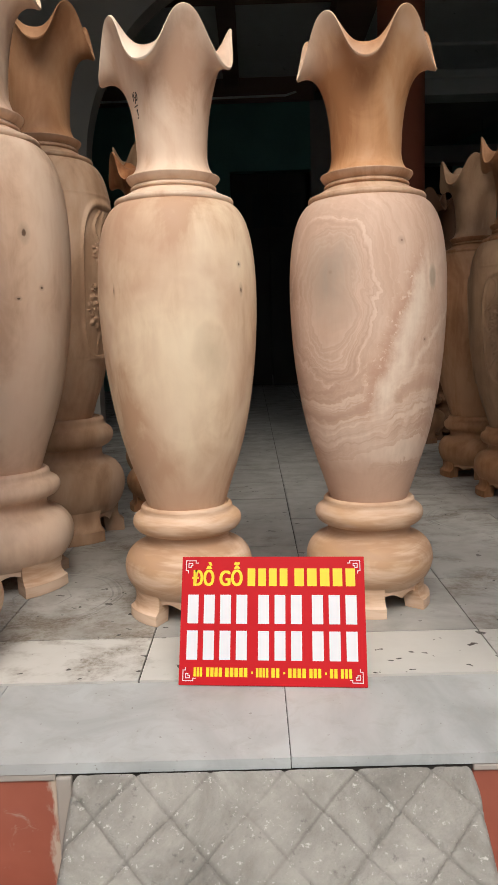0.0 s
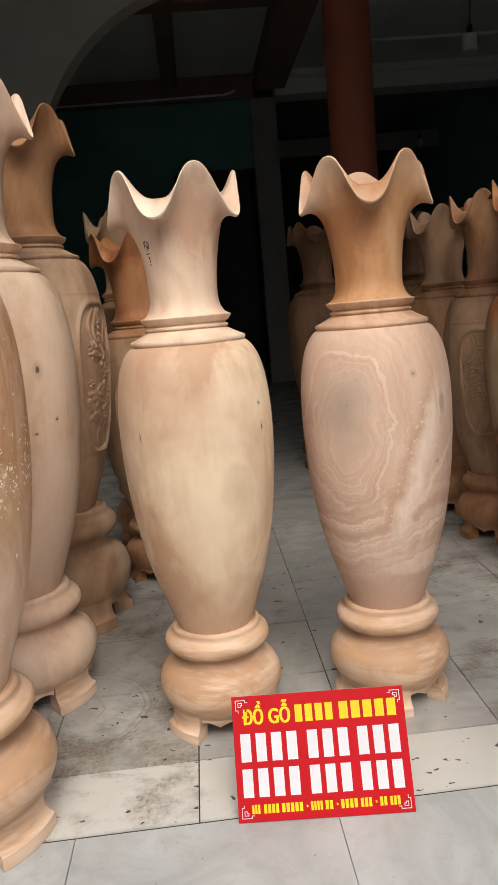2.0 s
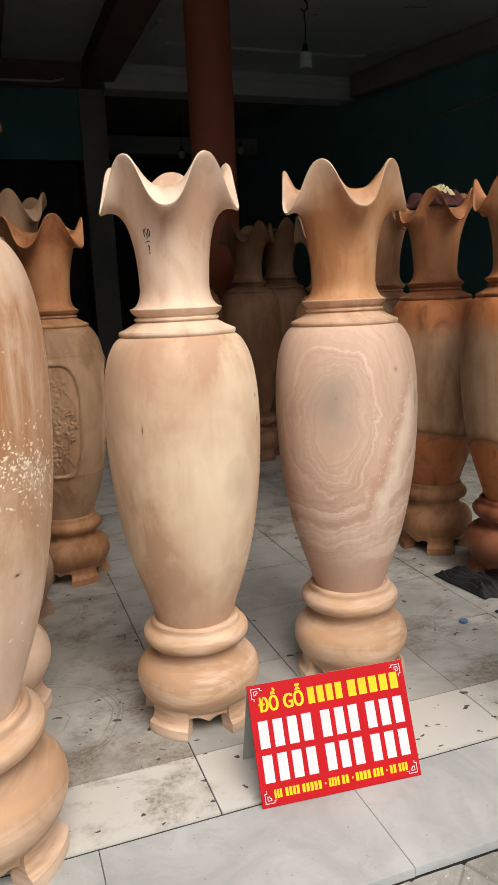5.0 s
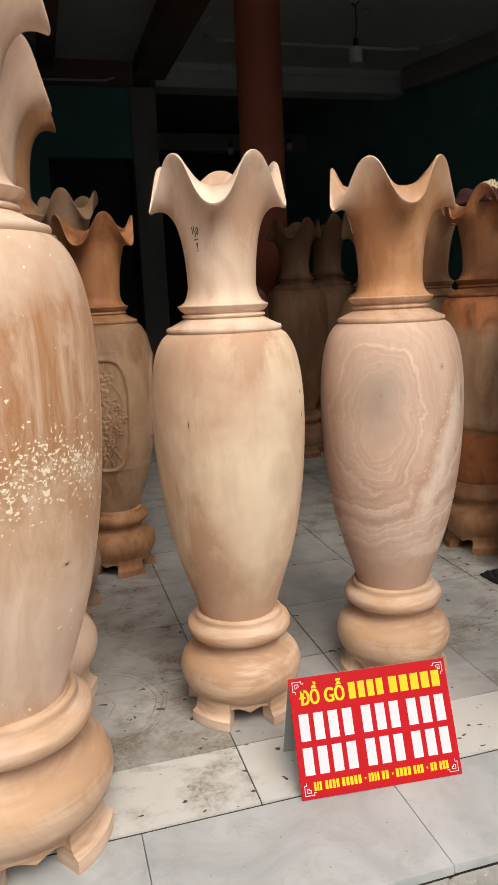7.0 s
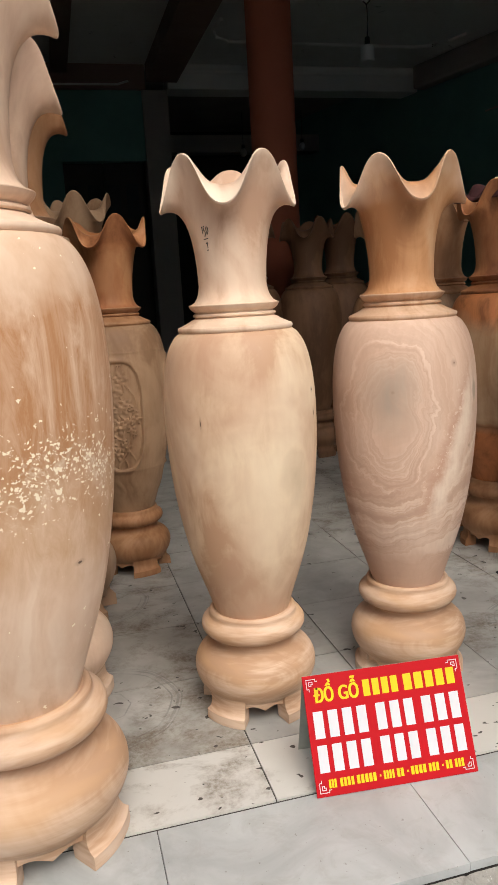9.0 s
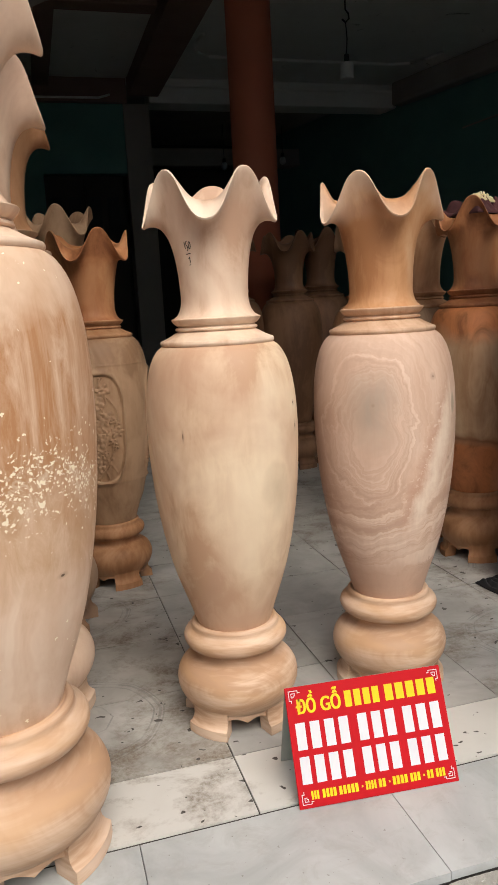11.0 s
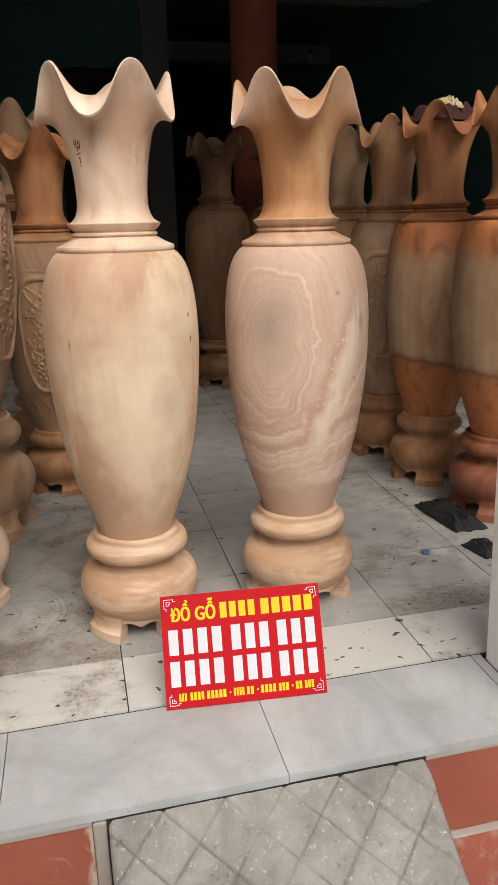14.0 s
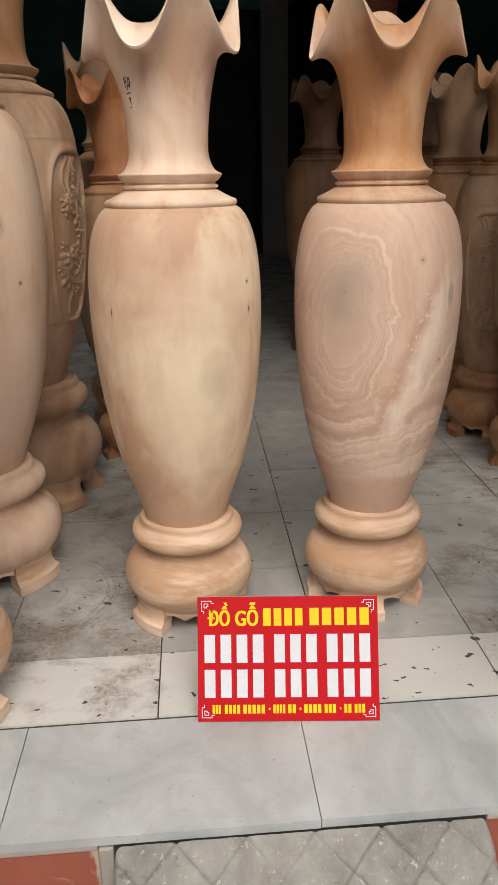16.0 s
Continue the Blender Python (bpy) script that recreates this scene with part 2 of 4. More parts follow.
    # the river, its side arm and the crumbly red edge with pale pits
    x, y, z = m.split(warped(0.085, 12.0, 6, 0.7))
    span = m.math("MULTIPLY", m.ramp(z, [(0.50, 0.0), (0.57, 1.0)]), m.ramp(z, [(0.86, 1.0), (0.95, 0.0)]))
    off = m.math("SUBTRACT", x, m.math("SUBTRACT", m.math("MULTIPLY", z, 0.36), 0.190))
    gaps = m.ramp(m.noise(m.map(o, (0.3, 0.9, 0.1), (0, 0, 0), (1, 1, 0.6)), 22.0, 4, 0.6), [(0.34, 0.35), (0.52, 1.0)])
    edge = m.math("MULTIPLY", m.ramp(m.math("ABSOLUTE", m.math("ADD", off, 0.034)), [(0.0, 0.8), (0.03, 0.0)]), span)
    c = m.mix(edge, c, (0.50, 0.285, 0.195))
    arm = m.math("SUBTRACT", x, m.math("SUBTRACT", m.math("MULTIPLY", z, 0.75), 0.40))
    pale = m.math("MAXIMUM", m.ramp(m.math("ABSOLUTE", off), [(0.0, 1.0), (0.012, 0.8), (0.036, 0.0)]), m.ramp(m.math("ABSOLUTE", arm), [(0.0, 0.8), (0.006, 0.5), (0.014, 0.0)]))
    c = m.mix(m.math("MULTIPLY", m.math("MULTIPLY", pale, span), gaps), c, (0.79, 0.65, 0.52))
    pits = m.math("MULTIPLY", m.ramp(m.noise(o, 75, 3, 0.6), [(0.60, 0.0), (0.66, 0.8)]), m.ramp(m.math("ABSOLUTE", m.math("ADD", off, 0.03)), [(0.0, 1.0), (0.06, 0.0)]))
    c = m.mix(m.math("MULTIPLY", pits, span), c, (0.78, 0.63, 0.49))
    for (sx, sy, sz), size in (((0.052, -0.186, 0.942), 0.005), ((0.118, -0.165, 0.665), 0.003), ((0.113, -0.16, 0.71), 0.003), ((-0.112, -0.165, 0.875), 0.0025)):
        d = m.vec("LENGTH", m.vec("SUBTRACT", o, (sx, sy, sz)))
        c = m.mix(m.ramp(m.math("DIVIDE", d, size * 3), [(0.0, 1.0), (0.26, 0.9), (0.36, 0.28), (0.9, 0.0)]), c, (0.16, 0.08, 0.05))
    eye = m.vec("LENGTH", m.vec("DIVIDE", m.vec("SUBTRACT", o, (0.135, -0.15, 0.86)), (0.012, 0.12, 0.035)))
    c = m.mix(m.ramp(eye, [(0.5, 0.8), (1.0, 0.0)]), c, (0.36, 0.285, 0.21))
    c = m.mix(m.math("MULTIPLY", m.math("SUBTRACT", fine, 0.4, clamp=True), 0.7), c, (0.47, 0.30, 0.21))
    m.colour(c)
    m.rough(m.ramp(wide, [(0.3, 0.52), (0.7, 0.72)]))
    m.bump(fine, 0.14, 0.0012)
    return m.m


W_SWIRL = figured_wood()
W_PEACH = wood("raw_peach_wood", (0.68, 0.475, 0.335), (0.60, 0.40, 0.265), (0.49, 0.295, 0.175), (0.03, -0.10, 1.1), 0.15, 9, (3, 4, 0), 0.12, 0.35, (0.56, 0.34, 0.21), 0.5, 13.0)
W_ORANGE = wood("raw_orange_wood", (0.62, 0.375, 0.21), (0.555, 0.29, 0.135), (0.42, 0.19, 0.078), (0.03, -0.10, 1.1), 0.15, 7, (6, 9, 0), 0.16, 0.36, (0.55, 0.29, 0.14), 0.55, 2.0, sap=(0.128, 0.185, (0.80, 0.665, 0.53)))
W_RUST = wood("raw_rust_wood", (0.50, 0.245, 0.11), (0.42, 0.175, 0.07), (0.25, 0.095, 0.038), (0.03, -0.10, 1.1), 0.3, 7, (6, 9, 0), 0.2, 0.32, (0.27, 0.10, 0.042), 0.7, 15.0)
W_PINK = wood("raw_pinkish_wood", (0.79, 0.61, 0.465), (0.73, 0.535, 0.39), (0.60, 0.405, 0.28), (0.12, -0.10, 0.9), 0.25, 6, (6, -8, 0), 0.14, 0.42, (0.70, 0.49, 0.375), 0.45, 3.0,
              spots=(((0.145, -0.138, 0.842), 0.006, 1.8), ((0.13, -0.15, 0.70), 0.004, 0.6), ((0.168, -0.108, 0.725), 0.003, 1.0)))
W_SPECK = wood("raw_chipped_wood", (0.76, 0.59, 0.45), (0.70, 0.51, 0.37), (0.58, 0.385, 0.255), (0.10, -0.08, 0.7), 0.16, 9, (5, 9, 0), 0.12, 0.45, (0.60, 0.40, 0.26), 0.5, 4.0,
               specks=(0.71, 0.095, (0.88, 0.78, 0.60)), bands=((0.56, 0.76, (0.50, 0.30, 0.16), 0.8), (0.69, 1.00, (0.42, 0.205, 0.09), 1.0)), spots=(((0.125, -0.13, 0.557), 0.005, 0.5),))
W_TAN = wood("raw_tan_wood", (0.55, 0.38, 0.26), (0.48, 0.315, 0.20), (0.37, 0.225, 0.135), (0.05, -0.1, 0.8), 0.2, 9, (3, 3, 0), 0.08, 0.4, (0.36, 0.20, 0.11), 0.4, 5.0)
W_DIM = wood("raw_brown_wood", (0.46, 0.26, 0.14), (0.40, 0.205, 0.10), (0.30, 0.14, 0.062), (0.05, -0.1, 0.8), 0.2, 9, (3, 3, 0), 0.08, 0.45, (0.27, 0.13, 0.06), 0.5, 6.0)
W_UMBER = wood("raw_umber_wood", (0.43, 0.275, 0.165), (0.365, 0.225, 0.13), (0.27, 0.155, 0.085), (0.05, -0.1, 0.8), 0.2, 9, (3, 3, 0), 0.08, 0.4, (0.28, 0.15, 0.08), 0.45, 16.0)
W_TWOTONE = wood("raw_two_tone_wood", (0.56, 0.39, 0.245), (0.50, 0.325, 0.19), (0.39, 0.225, 0.12), (-0.1, -0.15, 0.8), 0.3, 9, (5, 8, 0), 0.14, 0.5, (0.34, 0.19, 0.10), 0.4, 7.0, stain=(0.52, 0.95, (0.46, 0.17, 0.062)))
W_RED = wood("stained_red_wood", (0.30, 0.12, 0.065), (0.24, 0.088, 0.045), (0.17, 0.055, 0.028), (0.05, -0.1, 0.2), 0.3, 9, (3, 3, 0), 0.08, 0.45, (0.20, 0.07, 0.035), 0.5, 8.0, rough=0.48)
W_STAND = wood("raw_stand_wood", (0.68, 0.51, 0.38), (0.59, 0.41, 0.285), (0.46, 0.285, 0.175), (0.15, 0.1, 0.15), 2.4, 5, (4, 7, 0), 0.12, 0.36, (0.55, 0.335, 0.18), 0.7, 9.0, grain=(3, 3, 70), lay=3.2)
# wood of the rear vases, browns deepened to stand in for deep shade
W_DARK = wood("shade_darkened_wood", (0.21, 0.11, 0.058), (0.17, 0.085, 0.043), (0.12, 0.056, 0.027), (0.05, -0.1, 0.8), 0.2, 8, (3, 3, 0), 0.08, 0.4, None, 0, 12.0)
W_CUT = wood("sawn_end_wood", (0.66, 0.45, 0.27), (0.58, 0.37, 0.20), (0.47, 0.27, 0.135), (0.3, 0.2, 0.0), 0.9, 20, (80, 0, 0), 0.03, 0.6, None, 0, 10.0, rough=0.75)


def plain(name, a, b, scale=4.0, rough=0.7, bump=0.2, fine=60.0, spec=0.4, metal=0.0, dirt=None, dirt_at=0.6):
    m = Mat(name, rough, metal, spec)
    p = m.pos()
    n = m.noise(p, scale, 4, 0.6)
    c = m.mix(m.ramp(n, [(0.3, 0.0), (0.7, 1.0)]), a, b)
    f = m.noise(p, fine, 3, 0.6)
    c = m.mix(m.math("MULTIPLY", f, 0.16), c, tuple(x * 0.55 for x in a))
    if dirt:
        d = m.noise(p, scale * 2.3, 5, 0.7, 0.8)
        c = m.mix(m.ramp(d, [(dirt_at, 0.0), (dirt_at + 0.1, 0.85)]), c, dirt)
    m.colour(c)
    m.bump(m.math("ADD", f, n), bump, 0.002)
    m.rough(m.ramp(n, [(0.2, max(0.05, rough - 0.12)), (0.8, min(1.0, rough + 0.12))]))
    return m.m


M_TEAL = plain("teal_wall_paint", (0.17, 0.36, 0.315), (0.14, 0.31, 0.27), 1.5, 0.8)
M_WHITE = plain("limewashed_plaster", (0.90, 0.87, 0.85), (0.86, 0.82, 0.795), 5.0, 0.85, 0.3, dirt=(0.36, 0.31, 0.28), dirt_at=0.66)
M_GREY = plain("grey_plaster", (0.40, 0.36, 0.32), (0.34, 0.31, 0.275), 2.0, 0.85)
M_CEIL = plain("grey_ceiling_paint", (0.84, 0.83, 0.79), (0.76, 0.75, 0.71), 1.2, 0.85, dirt=(0.17, 0.165, 0.15), dirt_at=0.64)
M_BEAM = plain("brown_painted_beam", (0.30, 0.195, 0.155), (0.25, 0.165, 0.13), 2.0, 0.7)
M_PALE = plain("pale_cornice_paint", (0.86, 0.84, 0.79), (0.80, 0.78, 0.73), 2.0, 0.8)
M_COLUMN = plain("dark_red_column_paint", (0.34, 0.10, 0.055), (0.29, 0.084, 0.046), 2.0, 0.72, 0.1, spec=0.2)
M_DARK = plain("dark_door_and_unlit_wall", (0.035, 0.026, 0.02), (0.026, 0.02, 0.016), 3.0, 0.55)
M_GROUT = plain("dark_tile_joint", (0.055, 0.048, 0.042), (0.038, 0.034, 0.03), 9.0, 0.95)
M_EARTH = plain("worn_street_concrete", (0.30, 0.285, 0.265), (0.24, 0.23, 0.215), 1.2, 0.92, 0.4, dirt=(0.15, 0.14, 0.13))
M_BLACK = plain("black_cloth", (0.014, 0.014, 0.016), (0.02, 0.02, 0.022), 9, 0.8, 0.4, 300)
M_MAROON = plain("maroon_cloth", (0.09, 0.025, 0.025), (0.05, 0.018, 0.02), 12, 0.85, 0.4, 260)
M_YELLOW_CLOTH = plain("yellow_white_rag", (0.62, 0.50, 0.16), (0.72, 0.68, 0.55), 24, 0.85, 0.3, 260)
M_BLUE = plain("blue_plastic_cap", (0.10, 0.18, 0.30), (0.08, 0.15, 0.26), 20, 0.4)
M_LAMP = plain("white_lamp_plastic", (0.78, 0.78, 0.75), (0.7, 0.7, 0.68), 20, 0.35)
M_WIRE = plain("black_wire", (0.02, 0.02, 0.02), (0.03, 0.03, 0.03), 20, 0.5)
M_SIGN = plain("red_sign_print", (0.50, 0.010, 0.016), (0.46, 0.009, 0.014), 6, 0.5, 0.03, 90, 0.12)
M_SIGNBACK = plain("grey_sheet_metal", (0.40, 0.42, 0.37), (0.34, 0.36, 0.32), 9, 0.5, 0.1, 90, 0.5)
M_YELLOW = plain("yellow_print", (0.84, 0.60, 0.015), (0.80, 0.56, 0.012), 8, 0.35, 0.0)
M_INKWHITE = plain("white_print", (0.70, 0.70, 0.73), (0.66, 0.66, 0.69), 8, 0.35, 0.0)
M_INK = plain("black_marker_ink", (0.03, 0.022, 0.02), (0.04, 0.03, 0.026), 30, 0.7, 0.0)


def tile_material():
    """Cream glazed tiles with a faint printed ring pattern, brown dirt and dark chips."""
    m = Mat("glazed_floor_tile", 0.3, 0.0, 0.45)
    p = m.pos()
    rnd = m.random()
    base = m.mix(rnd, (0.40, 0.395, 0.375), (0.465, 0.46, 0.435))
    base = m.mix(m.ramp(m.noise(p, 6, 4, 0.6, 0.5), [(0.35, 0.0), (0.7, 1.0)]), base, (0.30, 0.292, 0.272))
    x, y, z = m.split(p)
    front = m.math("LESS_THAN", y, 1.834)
    # front row is whiter; the tiles behind are darkened for indoor light fall-off
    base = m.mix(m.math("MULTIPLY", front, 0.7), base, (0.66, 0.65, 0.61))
    # printed rings, one every two tiles, broken by wear
    dx = m.math("SUBTRACT", m.math("MODULO", m.math("ADD", x, 8.6325), 0.765), 0.3825)
    dy = m.math("SUBTRACT", m.math("MODULO", m.math("ADD", y, 6.061), 0.782), 0.391)
    ang = m.math("ARCTAN2", dy, dx)
    r = m.vec("LENGTH", m.join(dx, dy, 0.0))
    r = m.math("ADD", r, m.math("MULTIPLY", m.math("ABSOLUTE", m.math("SINE", m.math("MULTIPLY", ang, 4.0))), 0.006))
    lines = None
    for radius, w in ((0.236, 0.0022), (0.225, 0.0042), (0.206, 0.0026), (0.085, 0.0025)):
        line = m.math("LESS_THAN", m.math("ABSOLUTE", m.math("SUBTRACT", r, radius)), w)
        lines = line if lines is None else m.math("MAXIMUM", lines, line)
    outer = m.math("GREATER_THAN", m.math("ABSOLUTE", m.math("SUBTRACT", x, 0.165)), 0.62)
    ax = m.math("ABSOLUTE", dx)
    for at, w in ((0.335, 0.004), (0.348, 0.0025), (0.36, 0.0025)):
        lines = m.math("MAXIMUM", lines, m.math("MULTIPLY", outer, m.math("LESS_THAN", m.math("ABSOLUTE", m.math("SUBTRACT", ax, at)), w)))
    side = m.math("GREATER_THAN", m.math("ABSOLUTE", m.math("SUBTRACT", x, 0.165)), 0.40)
    worn = m.ramp(m.noise(p, 9, 3, 0.6), [(0.38, 0.08), (0.62, 0.75)])
    c = m.mix(m.math("MULTIPLY", m.math("MULTIPLY", lines, side), worn), base, (0.24, 0.24, 0.235))
    # brown dirt patches, mostly along the outer bays
    d = m.noise(m.map(p, (0, 0, 0), (0, 0, 0), (1, 1.25, 1)), 4.6, 6, 0.70, 0.3)
    g = m.noise(p, 70, 4, 0.7)
    trodden = m.math("ADD", d, m.math("MULTIPLY", m.ramp(m.math("ADD", m.math("MULTIPLY", x, -1.0), m.math("MULTIPLY", m.noise(p, 3, 2, 0.5), 0.4)), [(0.15, 0.0), (0.5, 1.0)]), 0.055))
    trodden = m.math("SUBTRACT", trodden, m.math("MULTIPLY", front, 0.03))
    trodden = m.math("SUBTRACT", trodden, m.math("MULTIPLY", m.math("SUBTRACT", 1.0, side), 0.065))
    trodden = m.math("ADD", trodden, m.math("MULTIPLY", m.math("GREATER_THAN", x, 0.565), 0.035))
    row = m.ramp(m.math("ABSOLUTE", m.math("SUBTRACT", y, 1.885)), [(0.03, 1.0), (0.10, 0.0)])
    trodden = m.math("ADD", m.math("SUBTRACT", trodden, 0.025), m.math("MULTIPLY", m.math("MULTIPLY", row, m.math("GREATER_THAN", m.math("ABSOLUTE", m.math("SUBTRACT", x, 0.165)), 0.40)), 0.10))
    c = m.mix(m.math("MULTIPLY", m.ramp(trodden, [(0.50, 0.0), (0.66, 0.85)]), m.ramp(g, [(0.32, 0.25), (0.62, 1.0)])), c, (0.155, 0.115, 0.075))
    chips = m.noise(m.map(p, (0.3, 0.1, 0), (0, 0, 0), (1, 1.4, 1)), 26, 2, 0.5, 0.4)
    where = m.math("ADD", m.noise(p, 2.6, 2, 0.5), m.math("MULTIPLY", front, 0.09))
    c = m.mix(m.ramp(m.math("ADD", chips, m.math("MULTIPLY", where, 0.28)), [(0.845, 0.0), (0.86, 1.0)]), c, (0.06, 0.052, 0.045))
    m.colour(c)
    m.rough(m.ramp(d, [(0.4, 0.30), (0.66, 0.7)]))
    m.bump(m.math("SUBTRACT", m.noise(p, 5, 2, 0.5), m.math("MULTIPLY", lines, 0.05)), 0.05, 0.004)
    return m.m


def slab_material():
    """Pale grey polished threshold slabs with cloudy veins."""
    m = Mat("cloudy_grey_threshold_slab", 0.36, 0.0, 0.45)
    p = m.pos()
    a = m.noise(p, 3.2, 5, 0.62, 1.2)
    c = m.ramp(a, [(0.34, (0.345, 0.36, 0.355)), (0.5, (0.42, 0.435, 0.43)), (0.66, (0.495, 0.515, 0.51))])
    c = m.mix(m.ramp(m.noise(p, 13, 5, 0.7, 0.6), [(0.5, 0.0), (0.72, 0.5)]), c, (0.32, 0.31, 0.29))
    c = m.mix(m.ramp(m.noise(p, 90, 2, 0.5), [(0.70, 0.0), (0.74, 0.6)]), c, (0.2, 0.18, 0.16))
    m.colour(c)
    m.rough(m.ramp(a, [(0.3, 0.28), (0.7, 0.5)]))
    m.bump(m.noise(p, 40, 3, 0.6), 0.05, 0.001)
    return m.m


def red_material():
    """Glazed red step tiles, scuffed and patched with mortar."""
    m = Mat("red_glazed_step_tile", 0.4, 0.0, 0.5)
    p = m.pos()
    c = m.ramp(m.noise(p, 3.5, 4, 0.6, 0.5), [(0.3, (0.275, 0.08, 0.05)), (0.7, (0.36, 0.118, 0.076))])
    sc = m.noise(m.map(p, (0, 0, 0), (0, 0, 0), (1, 1, 1)), 16, 5, 0.75, 1.0)
    c = m.mix(m.ramp(sc, [(0.62, 0.0), (0.72, 0.6)]), c, (0.42, 0.33, 0.27))
    x, y, z = m.split(p)
    smear = m.ramp(m.noise(p, 7, 5, 0.7, 1.2), [(0.54, 0.0), (0.66, 0.4)])
    c = m.mix(m.math("MULTIPLY", smear, m.math("LESS_THAN", z, -0.245)), c, (0.56, 0.47, 0.42))
    edge = m.math("ADD", m.math("SUBTRACT", x, -0.352), m.math("MULTIPLY", m.math("SUBTRACT", m.noise(m.map(p, (0, 0, 0), (0, 0, 0), (1, 1, 0.4)), 30, 4, 0.7), 0.5), 0.07))
    left = m.math("MULTIPLY", m.math("LESS_THAN", x, -0.2), m.ramp(edge, [(0.0, 0.0), (0.012, 1.0)]))
    c = m.mix(left, c, (0.48, 0.40, 0.32))
    m.colour(c)
    m.rough(m.ramp(sc, [(0.4, 0.33), (0.7, 0.6)]))
    m.bump(sc, 0.08, 0.002)
    return m.m


def ramp_material():
    """Trowelled grey concrete, stained, with pale grit and lime spots."""
    m = Mat("scored_grey_concrete", 0.9, 0.0, 0.3)
    p = m.pos()
    a = m.noise(p, 5, 6, 0.68, 0.5)
    c = m.ramp(a, [(0.32, (0.20, 0.187, 0.165)), (0.5, (0.32, 0.303, 0.272)), (0.68, (0.45, 0.43, 0.39))])
    c = m.mix(m.ramp(m.noise(p, 85, 3, 0.7), [(0.61, 0.0), (0.71, 0.75)]), c, (0.64, 0.62, 0.58))
    c = m.mix(m.ramp(m.noise(p, 38, 4, 0.7), [(0.62, 0.0), (0.72, 0.55)]), c, (0.105, 0.10, 0.092))
    m.colour(c)
    # groove shade put into the colour along the scored lines
    x, y, z = m.split(p)
    run = m.math("MULTIPLY", m.math("SUBTRACT", 1.287, y), 1.0856)
    deep = m.ramp(m.noise(p, 7, 2, 0.5), [(0.35, 0.1), (0.6, 0.8)])
    for a in (m.math("ADD", x, run), m.math("SUBTRACT", x, run)):
        d = m.math("ABSOLUTE", m.math("SUBTRACT", m.math("FRACT", m.math("ADD", m.math("DIVIDE", a, 0.128), m.math("MULTIPLY", m.noise(p, 9, 2, 0.5), 0.06))), 0.53))
        c = m.mix(m.math("MULTIPLY", m.ramp(d, [(0.0, 0.6), (0.022, 0.35), (0.05, 0.0)]), deep), c, (0.09, 0.083, 0.073))
    m.colour(c)
    m.bump(m.noise(p, 110, 5, 0.75), 0.9, 0.005)
    return m.m


M_TILE, M_SLAB, M_RED, M_RAMP = tile_material(), slab_material(), red_material(), ramp_material()


# ---- mesh helpers ----
def mesh_of(name, verts, faces, material, smooth=True):
    me = bpy.data.meshes.new(name)
    me.from_pydata([tuple(v) for v in verts], [], faces)
    me.materials.append(material)
    if smooth:
        me.polygons.foreach_set("use_smooth", [True] * len(me.polygons))
        me.set_sharp_from_angle(angle=radians(38))
    me.update()
    return me


def under(ob, parent):
    if parent is not None:
        ob.parent = parent
    return ob


def part(name, me, parent, label=""):
    ob = under(new(name, me), parent)
    return tagged(ob, label) if label else ob


def thing(name, m, label, category, group="", kind=""):
    ob = new(name)
    ob.empty_display_size = 0.05
    ob.matrix_world = m
    return tagged(ob, label, category, group, kind)


def box_mesh(name, lo, hi, material, bevel=0.0, segments=2):
    bm = bmesh.new()
    bmesh.ops.create_cube(bm, size=1.0)
    for v in bm.verts:
        v.co = Vector([(a + b) / 2 + c * (b - a) for a, b, c in zip(lo, hi, v.co)])
    if bevel:
        bmesh.ops.bevel(bm, geom=bm.edges[:], offset=bevel, segments=segments, affect="EDGES", profile=0.5)
    me = bpy.data.meshes.new(name)
    bm.to_mesh(me)
    bm.free()
    me.materials.append(material)
    return me


def structure(name, me, label, category, parent=None):
    return tagged(under(new(name, me), parent), label, category, kind="structure")


def tube_mesh(name, points, radius, material, sides=8):
    """A round bar along points."""
    pts = [Vector(p) for p in points]
    verts, faces = [], []
    for i, p in enumerate(pts):
        d = (pts[min(i + 1, len(pts) - 1)] - pts[max(i - 1, 0)]).normalized()
        a = d.orthogonal().normalized() if abs(d.z) < 0.9 else Vector((1, 0, 0))
        a = (a - d * a.dot(d)).normalized()
        b = d.cross(a)
        for k in range(sides):
            t = 2 * math.pi * k / sides
            verts.append(p + (a * math.cos(t) + b * math.sin(t)) * radius)
    for i in range(len(pts) - 1):
        for k in range(sides):
            j = (k + 1) % sides
            faces.append((i * sides + k, i * sides + j, (i + 1) * sides + j, (i + 1) * sides + k))
    faces.append(tuple(range(sides))[::-1])
    faces.append(tuple(range((len(pts) - 1) * sides, len(pts) * sides)))
    return mesh_of(name, verts, faces, material)


def curve_through(points, steps):
    """Catmull-Rom through (r, z) points."""
    p = [points[0], *points, points[-1]]
    out = []
    for i in range(1, len(p) - 2):
        a, b, c, d = (np.array(q, float) for q in p[i - 1:i + 3])
        for k in range(steps):
            t = k / steps
            out.append(0.5 * (2 * b + (c - a) * t + (2 * a - 5 * b + 4 * c - d) * t * t + (3 * b - a - 3 * c + d) * t ** 3))
    out.append(np.array(points[-1], float))
    return out


